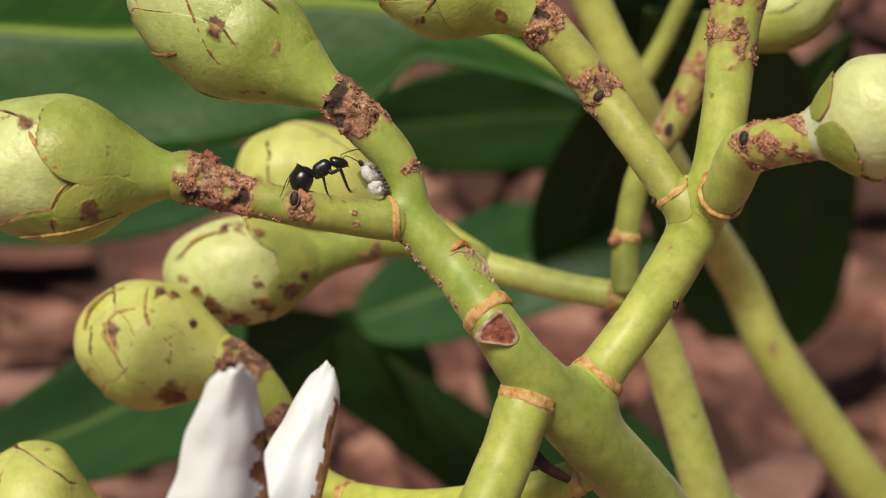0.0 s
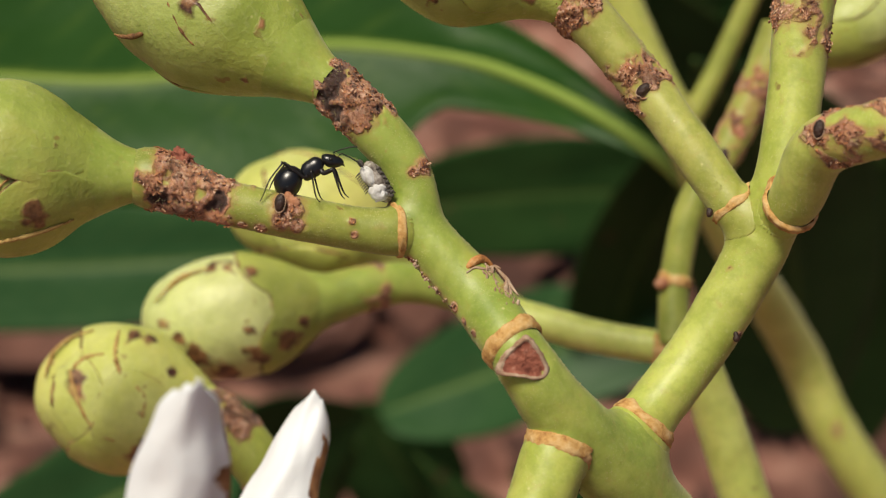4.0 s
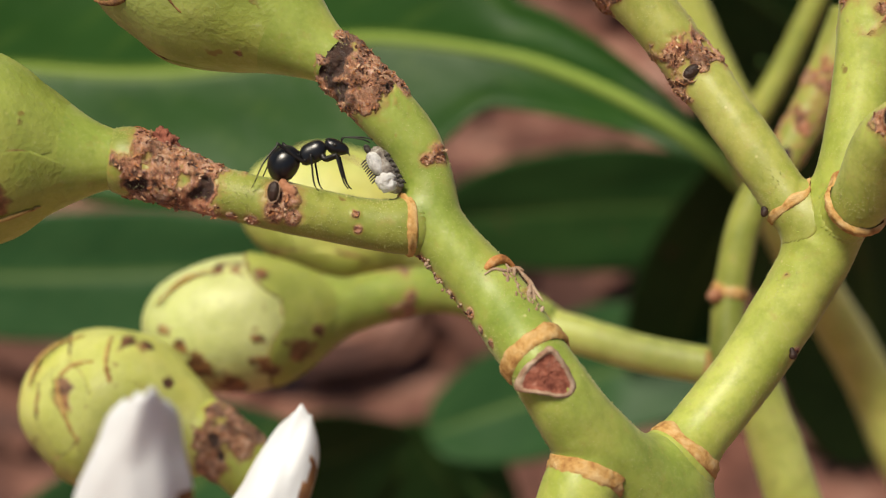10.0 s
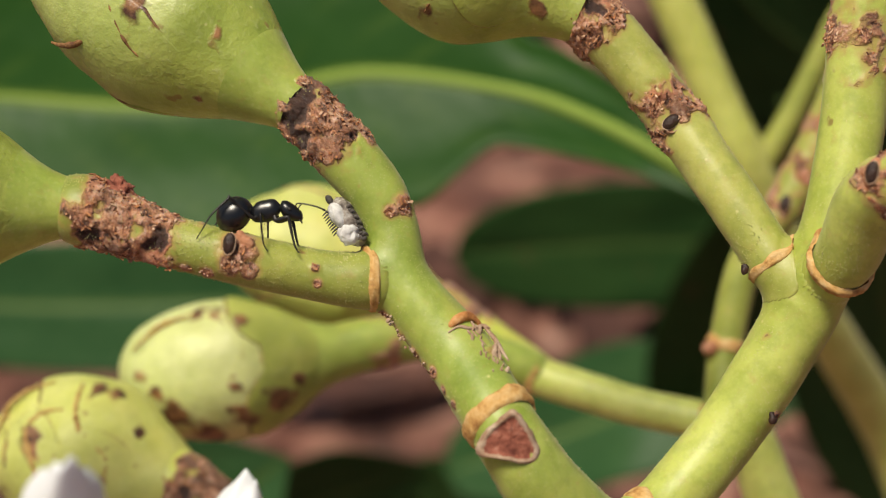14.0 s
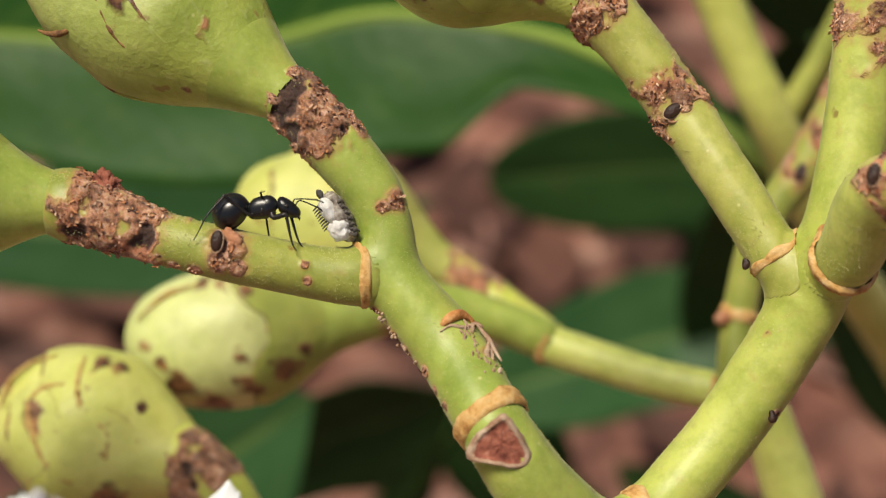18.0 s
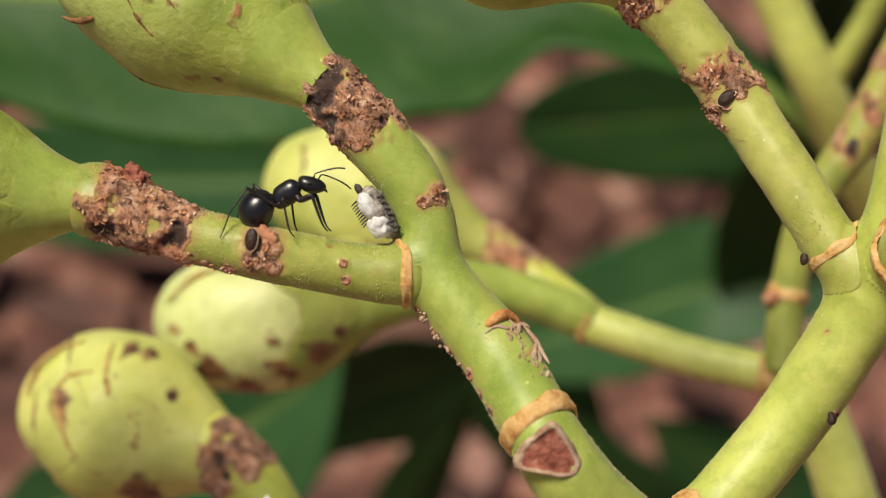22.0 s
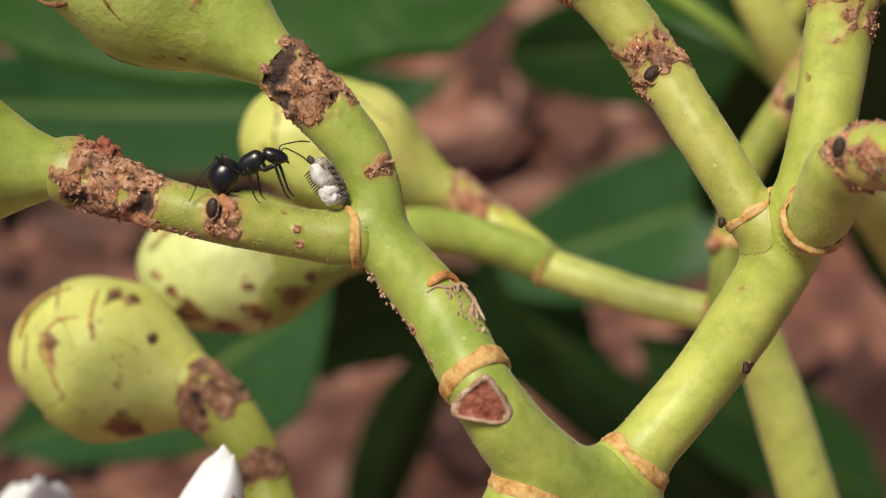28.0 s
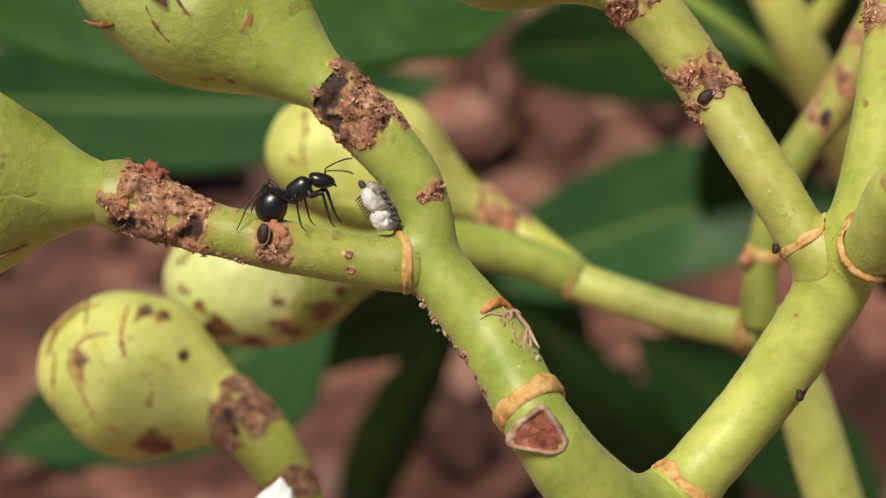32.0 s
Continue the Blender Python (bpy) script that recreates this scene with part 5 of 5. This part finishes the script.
ant = make_ant()
SWINGERS = {}
LEG_SHAPES = {
    "antenna": ((2.2, 0.22, 0.25), [(0, 0, 0), (0.1, 0.2, 0.34), (0.24, 0.3, 0.52), (0.4, 0.32, 0.52), (1.0, 0.34, 0.3), (1.7, 0.3, -0.05), (2.1, 0.22, -0.4)], [0.06, 0.05, 0.05, 0.05, 0.055, 0.06, 0.05]),
    "front": ((0.7, 0.25, -0.1), [(0, 0, 0), (0.1, 0.15, -0.35), (0.85, 0.45, -0.3), (1.0, 0.46, -0.42), (1.02, 0.48, -1.8), (1.08, 0.48, -2.5), (1.25, 0.5, -2.9)], [0.22, 0.2, 0.17, 0.13, 0.09, 0.06, 0.045]),
    "middle": ((0.0, 0.3, -0.2), [(0, 0, 0), (0.0, 0.25, -0.25), (-0.1, 1.1, 0.2), (-0.1, 1.25, 0.05), (-0.3, 1.1, -1.6), (-0.25, 1.0, -2.2), (-0.1, 1.0, -2.45)], [0.15, 0.13, 0.11, 0.085, 0.065, 0.042, 0.035]),
    "hind": ((-0.6, 0.3, -0.2), [(0, 0, 0), (-0.25, 0.3, -0.05), (-1.5, 0.95, 1.55), (-1.62, 1.0, 1.5), (-2.9, 1.35, 0.55), (-3.7, 1.45, -0.4), (-4.2, 1.45, -0.95)], [0.15, 0.13, 0.11, 0.085, 0.065, 0.042, 0.035]),
}
for kind, (at, pts, radii) in LEG_SHAPES.items():
    for s in (-1, 1):
        shift = 0.22 if (s > 0) else 0.0
        swing = [(x + shift * k / len(pts), y * s, z) for k, (x, y, z) in enumerate(pts)]
        SWINGERS[kind, s] = hinged(kind if kind == "antenna" else kind + "_leg", ant, (at[0], at[1] * s, at[2]), swing, radii)

# ---- scale insects and debris on the stalks ----
def scale_insect(at, axis, out, size, label):
    at, axis, out = (np.array(k, float) for k in (at, axis, out))
    axis, out = axis / np.linalg.norm(axis), out / np.linalg.norm(out)
    side = np.cross(axis, out)
    ob = thing("scale_insect", at, label, "scale insect", "scale insects on the stalks")
    verts, faces = [], []
    n, m = 12, 20
    for i in range(n + 1):
        th = math.pi / 2 * i / n
        for j in range(m):
            ph = 2 * math.pi * j / m
            q = at + size * (axis * math.cos(ph) * math.sin(th) + side * 0.62 * math.sin(ph) * math.sin(th) + out * (0.55 * math.cos(th) - 0.12))
            verts.append(q + out * 0.06 * size * fbm(q, 4.0, 3))
    faces = [(i * m + j, i * m + (j + 1) % m, (i + 1) * m + (j + 1) % m, (i + 1) * m + j) for i in range(n) for j in range(m)]
    part("shell", verts, faces, DARK_SCALE, ob)
    rim_v, rim_f = [], []
    for j in range(m):
        ph = 2 * math.pi * j / m
        for k, h in ((0.92, -0.12), (1.0, -0.03), (1.1, -0.18)):
            rim_v.append(at + size * (axis * math.cos(ph) * k + side * 0.62 * k * math.sin(ph) + out * (h + 0.04 * math.sin(5 * ph))))
    rim_f = [(j * 3 + k, ((j + 1) % m) * 3 + k, ((j + 1) % m) * 3 + k + 1, j * 3 + k + 1) for j in range(m) for k in range(2)]
    part("wax_rim", rim_v, rim_f, RIM, ob)
    return ob


scale_insect((-10.7, -2.35, 1.75), (0.15, 0, 1), (-0.2, -1, 0.35), 0.85, "dark brown oval scale insect on the side stalk")
scale_insect((23.8, 8.0, 12.5), (0.75, 0, 0.6), (-0.1, -1, 0.2), 0.85, "dark brown oval scale insect on the upper stalk")
scale_insect((37.3, -7.3, 7.7), (0.2, 0, 1), (-0.5, -0.85, 0.3), 0.85, "dark brown oval scale insect on the outer stalk")
scale_insect((39.4, 54.9, 8.0), (0.3, 0, 1), (-0.4, -0.9, 0.2), 1.0, "dark scale insect on a stalk behind")


def speck(at, size, seed, label):
    ob = thing("debris_speck", at, label, "debris", "specks on the stalks")
    part("crumb", *ball(at, (np.array((1.0, 0, 0)) * size, np.array((0, 0.7, 0)) * size, np.array((0, 0, 1.2)) * size), seed, 0.6, 7), DARK_SCALE, ob)


speck((31.85, 4.75, -11.25), 0.4, 3, "tiny dark crumb caught in stalk hairs")
speck((29.6, 5.6, 0.6), 0.32, 5, "tiny black crumb beside the node ring")
speck((34.9, 3.2, -0.2), 0.3, 7, "small brown crumb on the fork")

# ---- mealybug in the axil ----
WAX = simple("white_waxy_powder", [(0.3, (0.5, 0.48, 0.45)), (0.55, (0.78, 0.77, 0.74)), (0.75, (0.86, 0.86, 0.84))], 1500, 0.9, 3000, 0.9, 0.0002)
BUG = simple("grey_brown_bug_skin", [(0.35, (0.1, 0.08, 0.065)), (0.5, (0.28, 0.24, 0.2)), (0.65, (0.55, 0.52, 0.47))], 1500, 0.7, 2500, 0.6)
COMB = simple("dark_grey_wax_comb", [(0.35, (0.03, 0.026, 0.022)), (0.65, (0.12, 0.105, 0.09))], 1500, 0.7)
mealybug = thing("mealybug", (-2.5, 4.3, 3.6), "white waxy mealybug clinging to the stalk", "insect")
cam.data.dof.focus_object = mealybug


AX = np.array([0.5, 0.0, -0.87])
SIDE = np.array([0.87, 0.0, 0.5])
OUT = np.array([0, 1.0, 0])
BUGC = np.array([-2.15, 1.6, 3.55])
part("body", *ball(BUGC + SIDE * 0.28, (AX * 2.1, OUT * 1.15, SIDE * 0.95), 1, 0.14, 26), BUG, mealybug, "grey-brown powdered body")
part("wax_tuft", *ball(BUGC - AX * 0.75 - OUT * 0.45 - SIDE * 0.12, (AX * 1.05, OUT * 0.9, SIDE * 0.68), 5, 0.1, 22), WAX, mealybug)
part("wax_tuft", *ball(BUGC + AX * 0.9 - OUT * 0.5 - SIDE * 0.05, (AX * 0.95, OUT * 0.9, SIDE * 0.88), 9, 0.3, 26), WAX, mealybug)
part("tail_tip", *ball(BUGC - AX * 2.15 - OUT * 0.3 - SIDE * 0.15, (AX * 0.42, OUT * 0.3, SIDE * 0.26), 12, 0.2), COMB, mealybug, "dark tail tip")
for k in range(9):
    a = -1.45 + k * 0.22
    b = BUGC + AX * a - SIDE * 0.62 - OUT * 0.5
    v, f = limb([b, b - SIDE * 0.32 + AX * 0.05, b - SIDE * 0.62 + AX * 0.16], [0.085, 0.075, 0.04], 7)
    part("wax_filament", v, f, COMB, mealybug)
for k in range(6):
    b = BUGC + AX * (-0.9 + k * 0.5) + SIDE * 0.85 - OUT * 0.75
    part("leg", *limb([b, b + SIDE * 0.2 - AX * 0.15 - OUT * 0.15, b + SIDE * 0.34 + AX * 0.2], [0.16, 0.13, 0.06], 7), COMB, mealybug)
    part("dark_segment", *ball(b + AX * 0.2 - SIDE * 0.06, (AX * 0.17, OUT * 0.16, SIDE * 0.24), 3.0 + k, 0.4, 8), COMB, mealybug)


def motions():
    rows = []
    for t, x, z, tilt in ANT_ROWS:
        turn = (LEAN @ Matrix.Rotation(radians(-tilt), 3, "Y")).to_4x4()
        rows.append((t, Matrix.Translation(Vector(to_world((x + 0.22, -0.3, z - 0.05)))) @ turn))
    walk(ant, rows)
    rng = random.Random(8)
    for (kind, s), ob in SWINGERS.items():
        at = ob.location.copy()
        keys = []
        for k in range(65):
            t = k * 0.5
            tilt = float(np.interp(t, [r[0] for r in ANT_ROWS], [r[3] for r in ANT_ROWS]))
            if kind == "antenna":
                a, b = 22 * math.sin(1.7 * t + s) + 10 * rng.uniform(-1, 1), 14 * s * math.sin(1.1 * t + 2 * s) + 6 * rng.uniform(-1, 1)
            else:
                a, b = (tilt - 17) * 0.85 + 2.5 * math.sin(0.9 * t + s + len(kind)), 2.0 * math.sin(0.7 * t + len(kind) * s)
            lift = 0.0
            if (kind, s) == ("middle", -1):
                lift = -105 * float(np.interp(t, [14.5, 16, 20, 21], [0, 1, 1, 0]))
            keys.append((t, Matrix.Translation(at) @ Matrix.Rotation(radians(lift), 4, "X") @ Matrix.Rotation(radians(a), 4, "Y") @ Matrix.Rotation(radians(b), 4, "Z")))
        walk(ob, keys)


motions()
